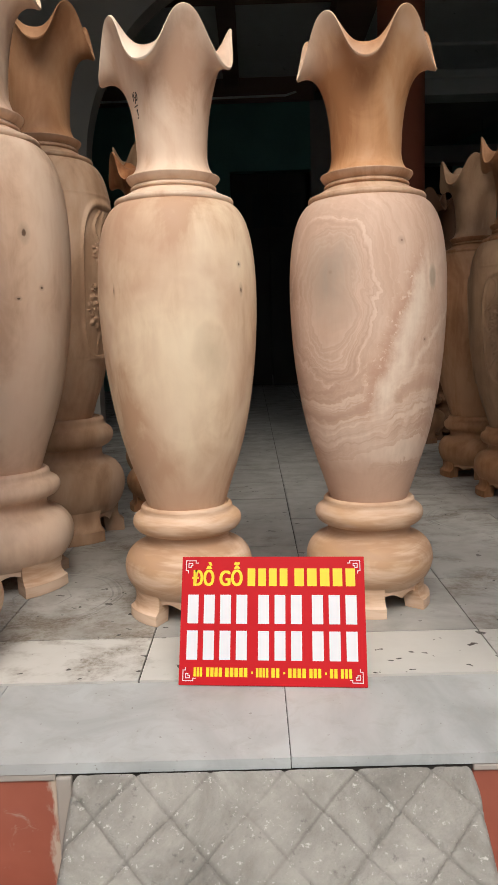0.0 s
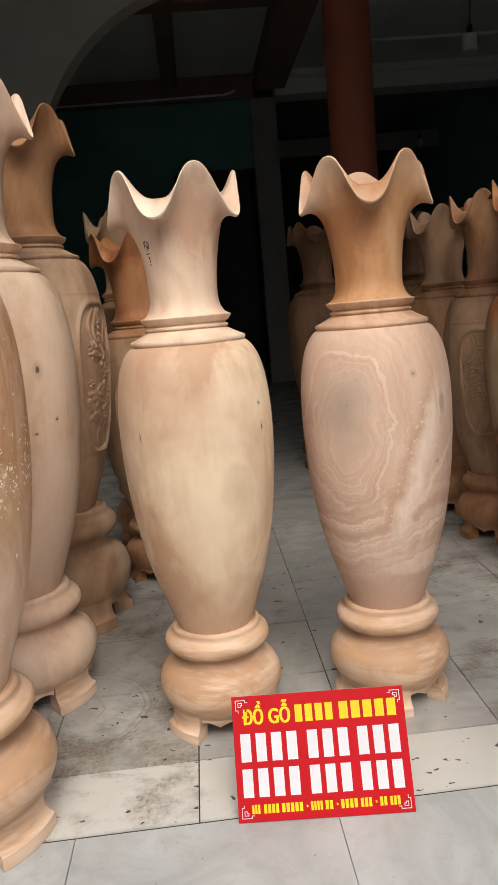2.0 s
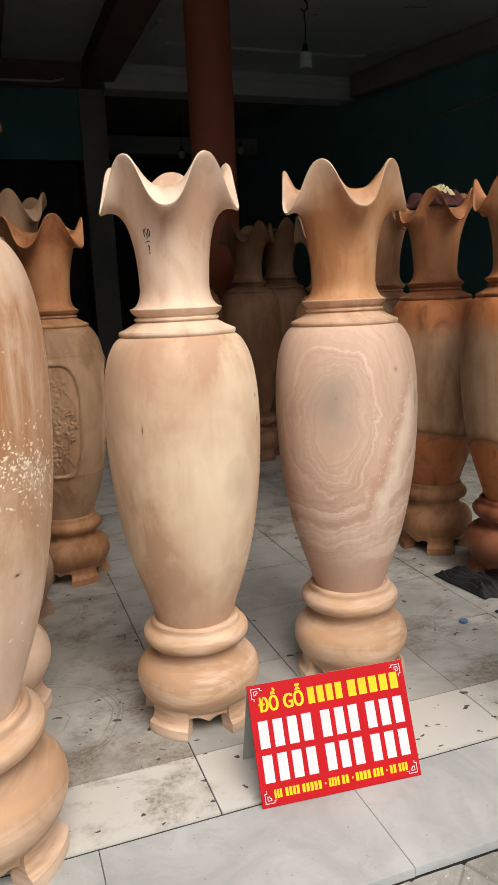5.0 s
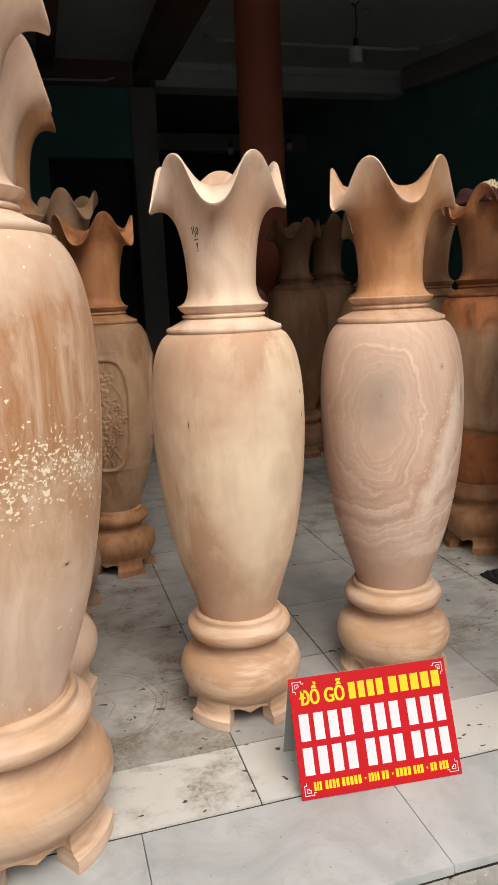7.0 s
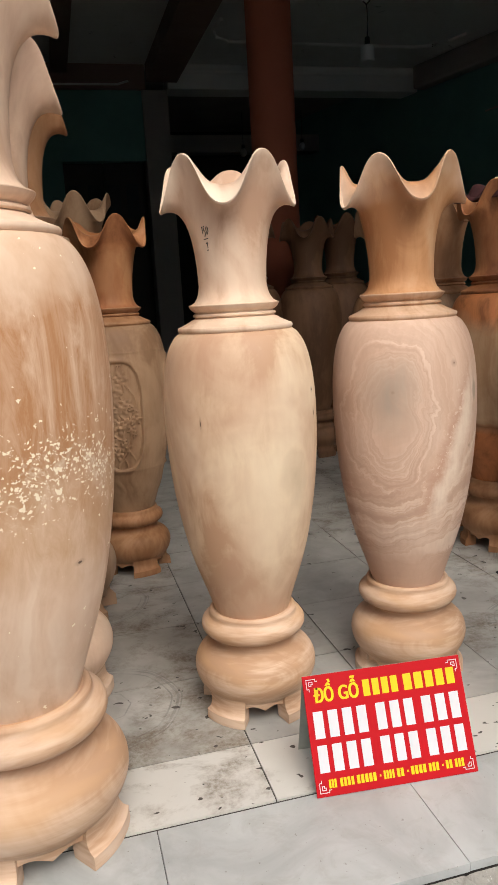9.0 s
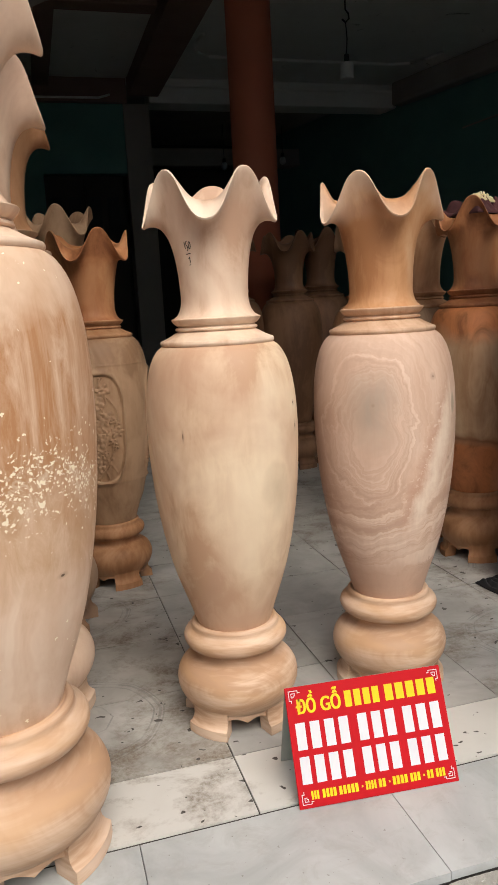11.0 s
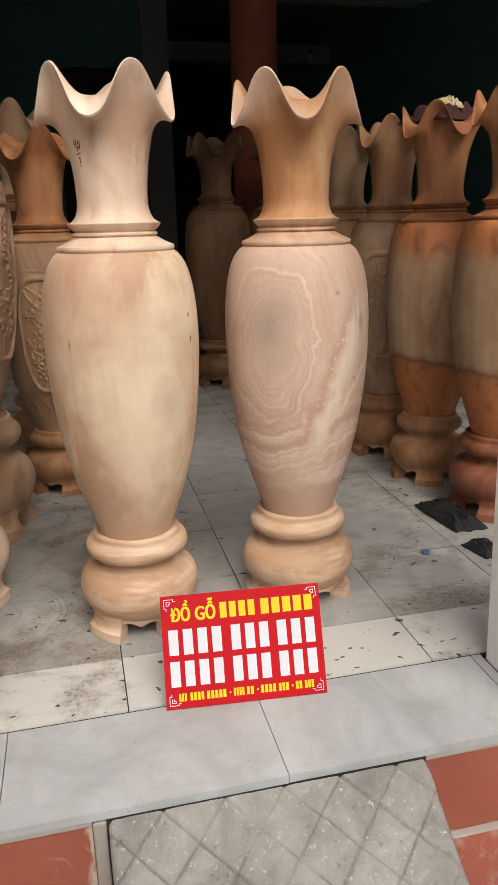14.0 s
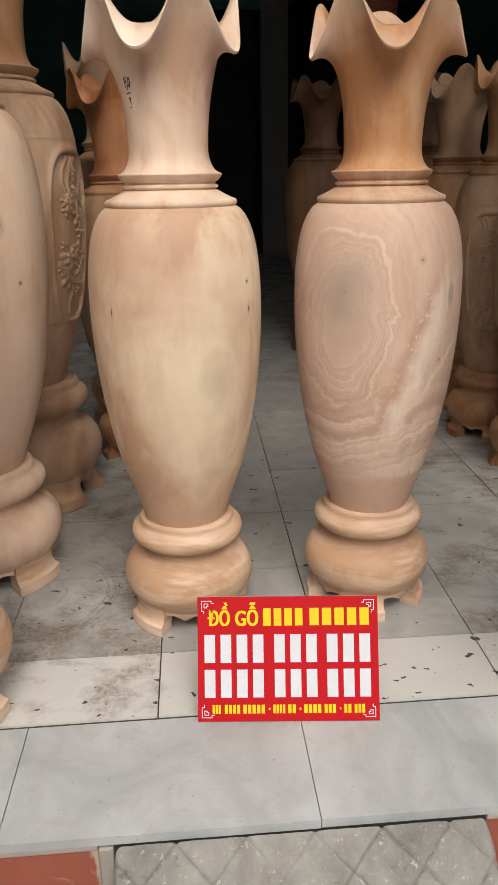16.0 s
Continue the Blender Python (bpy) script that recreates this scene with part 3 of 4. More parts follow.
def lathe_mesh(name, profile, material, seg=96, shift=None, sx=1.0, sz=1.0):
    """Turns (r, z) points round the z axis; shift(theta, r, z) gives a move along the radius and along z."""
    verts, faces = [], []
    for r, z in profile:
        for k in range(seg):
            t = 2 * math.pi * k / seg
            dr, dz = shift(t, r, z) if shift else (0.0, 0.0)
            q = r * sx + dr
            verts.append((q * math.cos(t), q * math.sin(t), z * sz + dz))
    for i in range(len(profile) - 1):
        for k in range(seg):
            j = (k + 1) % seg
            faces.append((i * seg + k, i * seg + j, (i + 1) * seg + j, (i + 1) * seg + k))
    faces.append(tuple(range(seg))[::-1])
    n = (len(profile) - 1) * seg
    faces.append(tuple(range(n, n + seg)))
    return mesh_of(name, verts, faces, material)


# ---- the floor, threshold, steps and ramp ----
SLAB_FRONT = 1.292
floor = structure("floor", box_mesh("floor", (-4.2, 1.594, -0.30), (8.4, 16.0, -0.006), M_GROUT), "shop floor of cream glazed tiles with dirty joints", "floor")


def tile_piece(name, w, d):
    return box_mesh(name, (-w / 2, -d / 2, -0.012), (w / 2, d / 2, 0.0), M_TILE)


GAP = 0.0036
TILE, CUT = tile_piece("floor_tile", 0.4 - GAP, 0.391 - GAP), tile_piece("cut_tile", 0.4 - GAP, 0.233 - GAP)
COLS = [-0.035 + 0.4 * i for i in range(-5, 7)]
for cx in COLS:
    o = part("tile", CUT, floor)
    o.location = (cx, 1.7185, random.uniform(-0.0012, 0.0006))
    for j in range(13):
        o = part("tile", TILE, floor)
        o.location = (cx, 2.0305 + 0.391 * j, random.uniform(-0.0012, 0.0008))
        o.rotation_euler = (random.uniform(-0.0015, 0.0015), random.uniform(-0.0015, 0.0015), 0)
verts, faces = [], []
for i in range(-10, 22):
    for j in range(36):
        cx, cy = -0.035 + 0.4 * i, 2.0305 + 0.391 * j
        if (-5 <= i < 7 and j < 13) or cx > 8.2 or cx < -4.0 or cy > 15.7:
            continue
        w, h, n = 0.2 - GAP / 2, 0.1955 - GAP / 2, len(verts)
        verts += [(cx - w, cy - h, -0.001), (cx + w, cy - h, -0.001), (cx + w, cy + h, -0.001), (cx - w, cy + h, -0.001)]
        faces.append((n, n + 1, n + 2, n + 3))
tagged(part("far_tiles", mesh_of("far_tiles", verts, faces, M_TILE, False), floor), kind="stuff")

threshold = structure("threshold", box_mesh("threshold", (-4.2, 1.30, -0.30), (8.4, 1.5935, -0.014), M_GROUT), "threshold bed under pale grey stone slabs", "threshold")
for x0, x1 in ((-2.288, -1.699), (-1.696, -1.108), (-1.106, -0.5155), (-0.5135, 0.0772), (0.0790, 0.6690), (0.672, 0.6985)):
    part("slab", box_mesh("slab", (x0, SLAB_FRONT + random.uniform(-0.002, 0.002), -0.020), (x1, 1.592, 0.0), M_SLAB), threshold)

# added and never seen: cuts off the low sky so deep floor darkens
structure("wall_sky_block", box_mesh("wall_sky_block", (-30, -8.3, -0.51), (30, -8.0, 5.8), M_PALE), "unseen pale wall added across the street to block low sky", "wall")
ground = structure("ground", box_mesh("ground", (-60, -60, -0.9), (60, 1.31, -0.51), M_EARTH), "worn grey street concrete before the shop", "ground")
steps = thing("front_steps", pose(0, 0, 0), "red glazed tile steps below the threshold, scuffed with mortar", "steps", kind="structure")
for x0, x1 in ((-4.2, -0.335), (0.395, 8.4)):
    part("riser", box_mesh("riser", (x0, 1.298, -0.255), (x1, 1.3295, -0.022), M_RED, 0.002), steps)
    part("tread", box_mesh("tread", (x0, 0.985, -0.28), (x1, 1.2975, -0.252), M_RED, 0.004), steps)
    part("riser", box_mesh("riser", (x0, 1.0, -0.51), (x1, 1.02, -0.2805), M_RED, 0.002), steps)
    part("bed", box_mesh("bed", (x0, 1.021, -0.51), (x1, 1.297, -0.2805), M_GROUT), steps)
    part("mortar", box_mesh("mortar", (x0, 1.2935, -0.034), (x1, 1.31, -0.0215), M_GREY, 0.003), steps)
part("grout_line", box_mesh("grout_line", (0.396, 1.276, -0.256), (8.39, 1.2972, -0.2475), M_GREY, 0.004), steps)
part("edging", box_mesh("edging", (-0.334, 1.290, -0.30), (-0.306, 1.3285, -0.026), M_GREY, 0.004), steps)


def ramp_mesh():
    """A concrete ramp, scored with crossing diagonal lines, with a crumbled edge."""
    nx, ny, x0, x1, y1, y0 = 170, 170, -0.302, 0.392, 1.287, 0.50
    verts, faces = [], []
    for j in range(ny + 1):
        for i in range(nx + 1):
            u, v = i / nx, j / ny
            x, y = x0 + (x1 - x0) * u, y1 + (y0 - y1) * v
            s = (y1 - y) * 1.18
            wob = 0.006 * noise.noise(Vector((x * 9, y * 9, 1)))
            g = 0.0
            for a in ((x + s * 0.92) / 0.128, (x - s * 0.92) / 0.128):
                d = abs((a + wob * 4) % 1.0 - 0.5) * 0.128
                deep = 0.75 + 0.9 * noise.noise(Vector((x * 7, y * 7, a * 0.1)))
                g = max(g, max(0.0, min(1.0, deep)) * max(0.0, 1 - d / 0.0065))
            edge = min(u, 1 - u) * (x1 - x0)
            z = -0.020 - 0.62 * (y1 - y) - 0.007 * g + 0.004 * noise.noise(Vector((x * 11, y * 11, 3))) + 0.0015 * noise.noise(Vector((x * 60, y * 60, 5)))
            z -= 0.012 * max(0.0, 1 - edge / 0.012) ** 2
            side = 0.008 * noise.noise(Vector((0, y * 14, 9 + u))) * max(0.0, 1 - edge / 0.03)
            verts.append((x + side, y, z))
    for j in range(ny):
        for i in range(nx):
            a = j * (nx + 1) + i
            faces.append((a, a + nx + 1, a + nx + 2, a + 1))
    n = len(verts)
    rim = [i for i in range(nx + 1)] + [j * (nx + 1) + nx for j in range(1, ny + 1)] + [ny * (nx + 1) + i for i in range(nx - 1, -1, -1)] + [j * (nx + 1) for j in range(ny - 1, 0, -1)]
    verts += [(verts[k][0], verts[k][1], -0.515) for k in rim]
    for k in range(len(rim)):
        j = (k + 1) % len(rim)
        faces.append((rim[k], rim[j], n + j, n + k))
    return mesh_of("ramp", verts, faces, M_RAMP)


structure("ramp", ramp_mesh(), "grey concrete ramp scored with diagonal lines", "ramp")

# ---- the front posts, walls, ceiling ----


def post(name, x0, x1, y0, y1, z1, lean, material, label):
    bm = bmesh.new()
    bmesh.ops.create_cube(bm, size=1.0)
    bmesh.ops.subdivide_edges(bm, edges=bm.edges[:], cuts=14, use_grid_fill=True)
    for v in bm.verts:
        z = (v.co.z + 0.5) * z1
        w = 0.0025 * noise.noise(Vector((v.co.x * 3, v.co.y * 3, z * 4)))
        v.co = Vector(((x0 + x1) / 2 + v.co.x * (x1 - x0) + lean * z + w, (y0 + y1) / 2 + v.co.y * (y1 - y0) + w, z))
    me = bpy.data.meshes.new(name)
    bm.to_mesh(me)
    bm.free()
    me.materials.append(material)
    return structure(name, me, label, "post")


post("post_right", 0.703, 0.98, 1.30, 1.568, 3.85, -0.022, M_WHITE, "limewashed brick gate post with chips and stains")
# left post, front walls and lintel are unseen additions that limit incoming light
post("post_left", -2.75, -2.47, 1.30, 1.568, 3.85, 0.0, M_WHITE, "unseen limewashed post added to narrow the light from the left")
structure("wall_front_right", box_mesh("wall_front_right", (2.9, 1.33, 0.0), (8.4, 1.55, 4.7), M_TEAL), "unseen painted front wall added to limit light into the shop", "wall")
structure("wall_front_left", box_mesh("wall_front_left", (-4.2, 1.33, 0.0), (-2.752, 1.55, 3.853), M_TEAL), "unseen painted front wall added to limit light into the shop", "wall")
structure("wall_front_lintel", box_mesh("wall_front_lintel", (-4.2, 1.33, 3.855), (2.895, 1.55, 4.7), M_TEAL), "unseen painted wall above the opening, its height set for the light", "wall")
structure("wall_left", box_mesh("wall_left", (-4.2, 1.552, 0.0), (-4.0, 11.5, 4.7), M_TEAL), "teal painted side wall", "wall")
wall_right = box_mesh("wall_right", (0, -11.2, 0.0), (0.2, 4.7, 4.62), M_TEAL)
structure("wall_right", wall_right, "teal painted side wall", "wall").matrix_world = pose(5.32, 11.4, 0, 0, 0, 15.4)
structure("ceiling", box_mesh("ceiling", (-4.2, 1.56, 4.5), (8.6, 11.75, 4.7), M_CEIL), "stained grey painted ceiling", "ceiling")
BACK = 11.5
structure("wall_back_left", box_mesh("wall_back_left", (-4.0, BACK, 3.21), (0.965, BACK + 0.2, 4.17), M_TEAL), "teal painted wall above a dark doorway", "wall")
structure("wall_back_side", box_mesh("wall_back_side", (-4.0, BACK, 0.0), (-0.24, BACK + 0.2, 3.208), M_TEAL), "teal painted back wall", "wall")
structure("pillar_back", box_mesh("pillar_back", (0.967, BACK - 0.05, 0.0), (1.338, BACK + 0.3, 4.165), M_GREY), "grey plastered pillar between back rooms", "pillar")
structure("beam_back_left", box_mesh("beam_back_left", (-4.0, BACK - 0.08, 4.172), (1.02, BACK + 0.3, 4.498), M_BEAM), "dark brown painted ceiling beam", "beam")
structure("beam_back", box_mesh("beam_back", (1.34, BACK - 0.1, 4.17), (5.3, BACK + 0.3, 4.498), M_PALE, 0.01), "pale painted beam over the back opening", "beam")
structure("cornice_back", box_mesh("cornice_back", (1.52, BACK - 0.19, 4.38), (5.25, BACK - 0.102, 4.497), M_PALE, 0.03, 3), "pale moulded ceiling cornice", "cornice")
corn = structure("cornice_right", box_mesh("cornice_right", (-0.22, -11.0, 4.16), (-0.004, -0.1, 4.497), M_GREY, 0.03, 3), "grey moulded ceiling cornice", "cornice")
corn.matrix_world = pose(5.32, 11.4, 0, 0, 0, 15.4)
for x0, x1, z0 in ((-0.28, -0.06, 4.36), (1.03, 1.48, 4.25), (-2.2, -1.98, 4.36)):
    structure("beam_long", box_mesh("beam_long", (x0, 1.6, z0), (x1, BACK - 0.11, 4.498), M_BEAM, 0.01), "brown painted ceiling beam", "beam")
structure("beam_cross", box_mesh("beam_cross", (-4.0, 8.6, 4.40), (1.02, 8.85, 4.498), M_BEAM, 0.01), "brown painted cross beam", "beam")
# back room walls share the door's near-black, standing in for missing light
structure("wall_far", box_mesh("wall_far", (-4.0, 15.6, 0), (8.6, 15.8, 4.7), M_DARK), "back room wall, its unlit gloom put into a near-black colour", "wall")
structure("wall_far_left", box_mesh("wall_far_left", (-4.2, 11.71, 0), (-4.0, 15.6, 4.7), M_DARK), "back room wall, its unlit gloom put into a near-black colour", "wall")
structure("wall_far_right", box_mesh("wall_far_right", (8.4, 11.4, 0), (8.6, 15.6, 4.7), M_DARK), "back room wall, its unlit gloom put into a near-black colour", "wall")
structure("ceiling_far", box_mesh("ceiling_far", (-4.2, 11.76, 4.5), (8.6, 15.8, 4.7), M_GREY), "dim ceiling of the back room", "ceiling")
structure("beam_far", box_mesh("beam_far", (1.4, 14.0, 3.80), (4.9, 14.3, 4.10), M_GREY), "grey beam in the unlit back room", "beam")
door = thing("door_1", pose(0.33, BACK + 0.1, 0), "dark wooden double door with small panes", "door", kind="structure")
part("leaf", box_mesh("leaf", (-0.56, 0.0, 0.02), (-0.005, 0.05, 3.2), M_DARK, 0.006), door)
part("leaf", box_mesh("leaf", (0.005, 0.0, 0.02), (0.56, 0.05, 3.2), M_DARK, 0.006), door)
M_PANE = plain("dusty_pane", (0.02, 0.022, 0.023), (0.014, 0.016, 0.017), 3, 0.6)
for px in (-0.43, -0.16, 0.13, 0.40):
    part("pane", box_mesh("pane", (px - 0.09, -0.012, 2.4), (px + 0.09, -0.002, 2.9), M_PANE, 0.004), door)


def arch_mesh():
    """A wall with the left half of an arch cut under it."""
    cx, cz, R, y0, y1 = 0.275, 2.11, 1.515, 6.15, 6.35
    line = [(-4.0, 0.0), (cx - R, 0.0)]
    line += [(cx - R * math.cos(a), cz + R * math.sin(a)) for a in [radians(90 * k / 24) for k in range(25)]]
    line += [(8.0, cz + R), (8.0, 4.49), (-4.0, 4.49)]
    top = [(x, 4.49) for x, z in line[1:28]]
    verts, faces = [], []
    cols = [(-4.0, 0.0), *line[1:27], (1.0, cz + R)]
    for y in (y0, y1):
        verts += [(x, y, z) for x, z in cols] + [(x, y, 4.49) for x, z in cols]
    n = len(cols)
    for i in range(n - 1):
        faces.append((i, i + 1, n + i + 1, n + i))
        faces.append((2 * n + i, 3 * n + i, 3 * n + i + 1, 2 * n + i + 1))
        if abs(cols[i][0] - cols[i + 1][0]) > 1e-6 or i > 0:
            faces.append((i, 2 * n + i, 2 * n + i + 1, i + 1))
    faces.append((n - 1, 3 * n - 1, 4 * n - 1, 2 * n - 1))
    return mesh_of("arch_wall", verts, faces, M_GREY, False)


structure("wall_arch", arch_mesh(), "grey plastered wall with a round arch", "arch")
column = thing("column", pose(1.21, 6.0, 0), "round column painted dark red", "column", kind="structure")
part("shaft", lathe_mesh("shaft", [(0.19, 0.0), (0.19, 0.12), (0.178, 0.14), (0.176, 2.2), (0.174, 4.25)], M_COLUMN, 48), column)

# ceiling mouldings
mould = thing("ceiling_moulding", pose(0, 0, 0), "thin pale plaster moulding on the ceiling", "moulding", kind="structure")
pts = [(1.75, 9.6, 4.485), (1.72, 9.95, 4.485), (1.8, 10.2, 4.485), (2.0, 10.36, 4.485), (3.2, 10.38, 4.485), (4.7, 10.38, 4.485), (4.95, 10.3, 4.485), (5.1, 10.1, 4.485), (5.2, 9.8, 4.485)]
part("strip", tube_mesh("strip", pts, 0.022, M_PALE), mould)
part("strip", tube_mesh("strip", [(-3.6, 11.2, 4.15), (-0.6, 11.2, 4.16), (0.6, 11.2, 4.17), (0.75, 11.15, 4.2)], 0.016, M_PALE), mould)
wire = thing("wall_cable", pose(0, 0, 0), "thin cable running along the teal wall", "cable", kind="structure")
part("run", tube_mesh("run", [(5.62, 10.0, 3.55), (6.05, 8.4, 3.62), (6.6, 6.4, 3.66)], 0.012, M_GREY), wire)

lamp = thing("hanging_lamp", pose(2.93, 8.0, 0), "white lamp bulb hanging from a ceiling hook", "lamp")
hook = [(0, 0, 4.5), (0, 0, 4.24), (0.035, 0, 4.20), (0.04, 0, 4.15), (0.0, 0, 4.11), (-0.04, 0, 4.14)]
part("hook", tube_mesh("hook", hook, 0.009, M_WIRE), lamp)
part("cord", tube_mesh("cord", [(0, 0, 4.11), (0.012, 0, 3.95), (0, 0, 3.78)], 0.006, M_WIRE), lamp)
part("socket", lathe_mesh("socket", [(0.012, 3.80), (0.026, 3.79), (0.03, 3.73), (0.034, 3.715)], M_WIRE, 20), lamp)
part("bulb", lathe_mesh("bulb", [(0.036, 3.716), (0.068, 3.70), (0.073, 3.68), (0.071, 3.58), (0.074, 3.555), (0.066, 3.545), (0.02, 3.54)], M_LAMP, 28), lamp)

for bx, bz in ((3.09, 3.80), (4.23, 3.90)):
    bulb = thing("pendant_bulb", pose(bx, 13.9, bz), "small pale bulb hanging in the unlit back room", "lamp", "back room bulbs")
    part("cord", tube_mesh("cord", [(0, 0, 0.10), (0.004, 0, 0.4), (0, 0, 4.5 - bz)], 0.006, M_WIRE), bulb)
    part("socket", lathe_mesh("socket", [(0.014, 0.11), (0.030, 0.10), (0.034, 0.04), (0.036, 0.035)], M_WIRE, 16), bulb)
    part("glass", lathe_mesh("glass", [(0.03, 0.036), (0.055, 0.0), (0.06, -0.05), (0.045, -0.09), (0.012, -0.105)], M_LAMP, 20), bulb)

# ---- vases and stands ----
BODY = curve_through([(0.100, 0.281), (0.104, 0.292), (0.121, 0.345), (0.143, 0.41), (0.163, 0.48), (0.181, 0.57), (0.194, 0.665), (0.201, 0.76), (0.203, 0.84), (0.2005, 0.91), (0.193, 0.97), (0.181, 1.015), (0.164, 1.046), (0.148, 1.060)], 5)
COLLAR = [(0.140, 1.056), (0.1470, 1.0605), (0.1505, 1.0655), (0.1505, 1.0700), (0.1485, 1.0735), (0.136, 1.0785), (0.121, 1.0860), (0.1105, 1.0925), (0.1035, 1.0955), (0.1025, 1.0970), (0.1060, 1.0980),
          (0.1085, 1.1005), (0.1085, 1.1040), (0.1055, 1.1065), (0.1015, 1.1075), (0.1015, 1.1095), (0.1085, 1.1140), (0.1145, 1.1205), (0.1180, 1.1270), (0.1175, 1.1290), (0.110, 1.1310)]
LOBES = 5


def lobe(t, phase):
    """1 on a lobe, 0 in a dip; the front lobes stand wider apart, and the dips at the back are shallow."""
    a = t - phase + math.pi / LOBES
    c = -math.cos(LOBES * (a - 0.06 * math.sin(a)))
    w = 0.5 + 0.5 * (0.6 * c + 0.4 * math.sin(c * math.pi / 2))
    return 1 - (1 - w) * (0.35 + 0.65 * min(1.0, max(0.0, (math.cos(a) + 0.75) / 0.75)))


def lip_curve(t, phase):
    """The outer line of the neck at the angle t: control points from the neck to the lip."""
    w = lobe(t, phase)
    hi = ((0.0885, 1.175), (0.0890, 1.285), (0.116, 1.385), (0.160, 1.480))
    lo = ((0.0885, 1.175), (0.0890, 1.285), (0.107, 1.388), (0.170, 1.357))
    return [((a[0] * w + b[0] * (1 - w)), (a[1] * w + b[1] * (1 - w))) for a, b in zip(hi, lo)]


def bez(c, s):
    k = ((1 - s) ** 3, 3 * s * (1 - s) ** 2, 3 * s * s * (1 - s), s ** 3)
    return sum(c[i][0] * k[i] for i in range(4)), sum(c[i][1] * k[i] for i in range(4))


def neck_mesh(name, material, phase, deep=1.0, seg=150, rows=26):
    """The flaring neck: five raised lobes with curled-out dips between, a thin rounded lip and a hollow inside."""
    foot = [(0.111, 1.1305), (0.102, 1.137), (0.0950, 1.148), (0.0910, 1.160)]
    verts, rings = [], []

    def lip(t):
        return lip_curve(t, phase)

    def slope(c, s):
        (r0, z0), (r1, z1) = bez(c, max(0, s - 0.01)), bez(c, min(1, s + 0.01))
        n = math.hypot(r1 - r0, z1 - z0)
        return (r1 - r0) / n, (z1 - z0) / n

    def ring(fn):
        rings.append(len(verts))
        for k in range(seg):
            t = 2 * math.pi * k / seg
            r, z = fn(t)
            verts.append((r * math.cos(t), r * math.sin(t), z))

    for r, z in foot:
        ring(lambda t: (r, z))
    for i in range(rows + 1):
        s = i / rows
        ring(lambda t: bez(lip(t), s))
    thick = 0.0085

    def edge(t, k):
        c = lip(t)
        r, z = bez(c, 1)
        dr, dz = slope(c, 1)
        a = math.pi * k
        return (r - dz * thick * 0.5 * (1 - math.cos(a)) + dr * 0.003 * math.sin(a), z + dr * thick * 0.5 * (1 - math.cos(a)) + dz * 0.003 * math.sin(a))

    for k in (0.2, 0.45, 0.7):
        ring(lambda t: edge(t, k))

    # inside: thin at the lobes, a thick ridge behind each dip, then the hollow of the neck
    peak_in = curve_through([(0.152, 1.483), (0.144, 1.469), (0.131, 1.440), (0.111, 1.395), (0.082, 1.30), (0.074, 1.15)], 5)
    dip_in = curve_through([(0.166, 1.364), (0.147, 1.392), (0.126, 1.408), (0.105, 1.404), (0.083, 1.33), (0.074, 1.15)], 5)
    for a, b in zip(peak_in, dip_in):
        def inside(t):
            w = lobe(t, phase)
            return a[0] * w + b[0] * (1 - w), a[1] * w + b[1] * (1 - w)
        ring(inside)
    faces = []
    for a, b in zip(rings, rings[1:]):
        for k in range(seg):
            j = (k + 1) % seg
            faces.append((a + k, a + j, b + j, b + k))
    faces.append(tuple(range(rings[-1], rings[-1] + seg)))
    faces.append(tuple(range(seg))[::-1])
    return mesh_of(name, verts, faces, material)


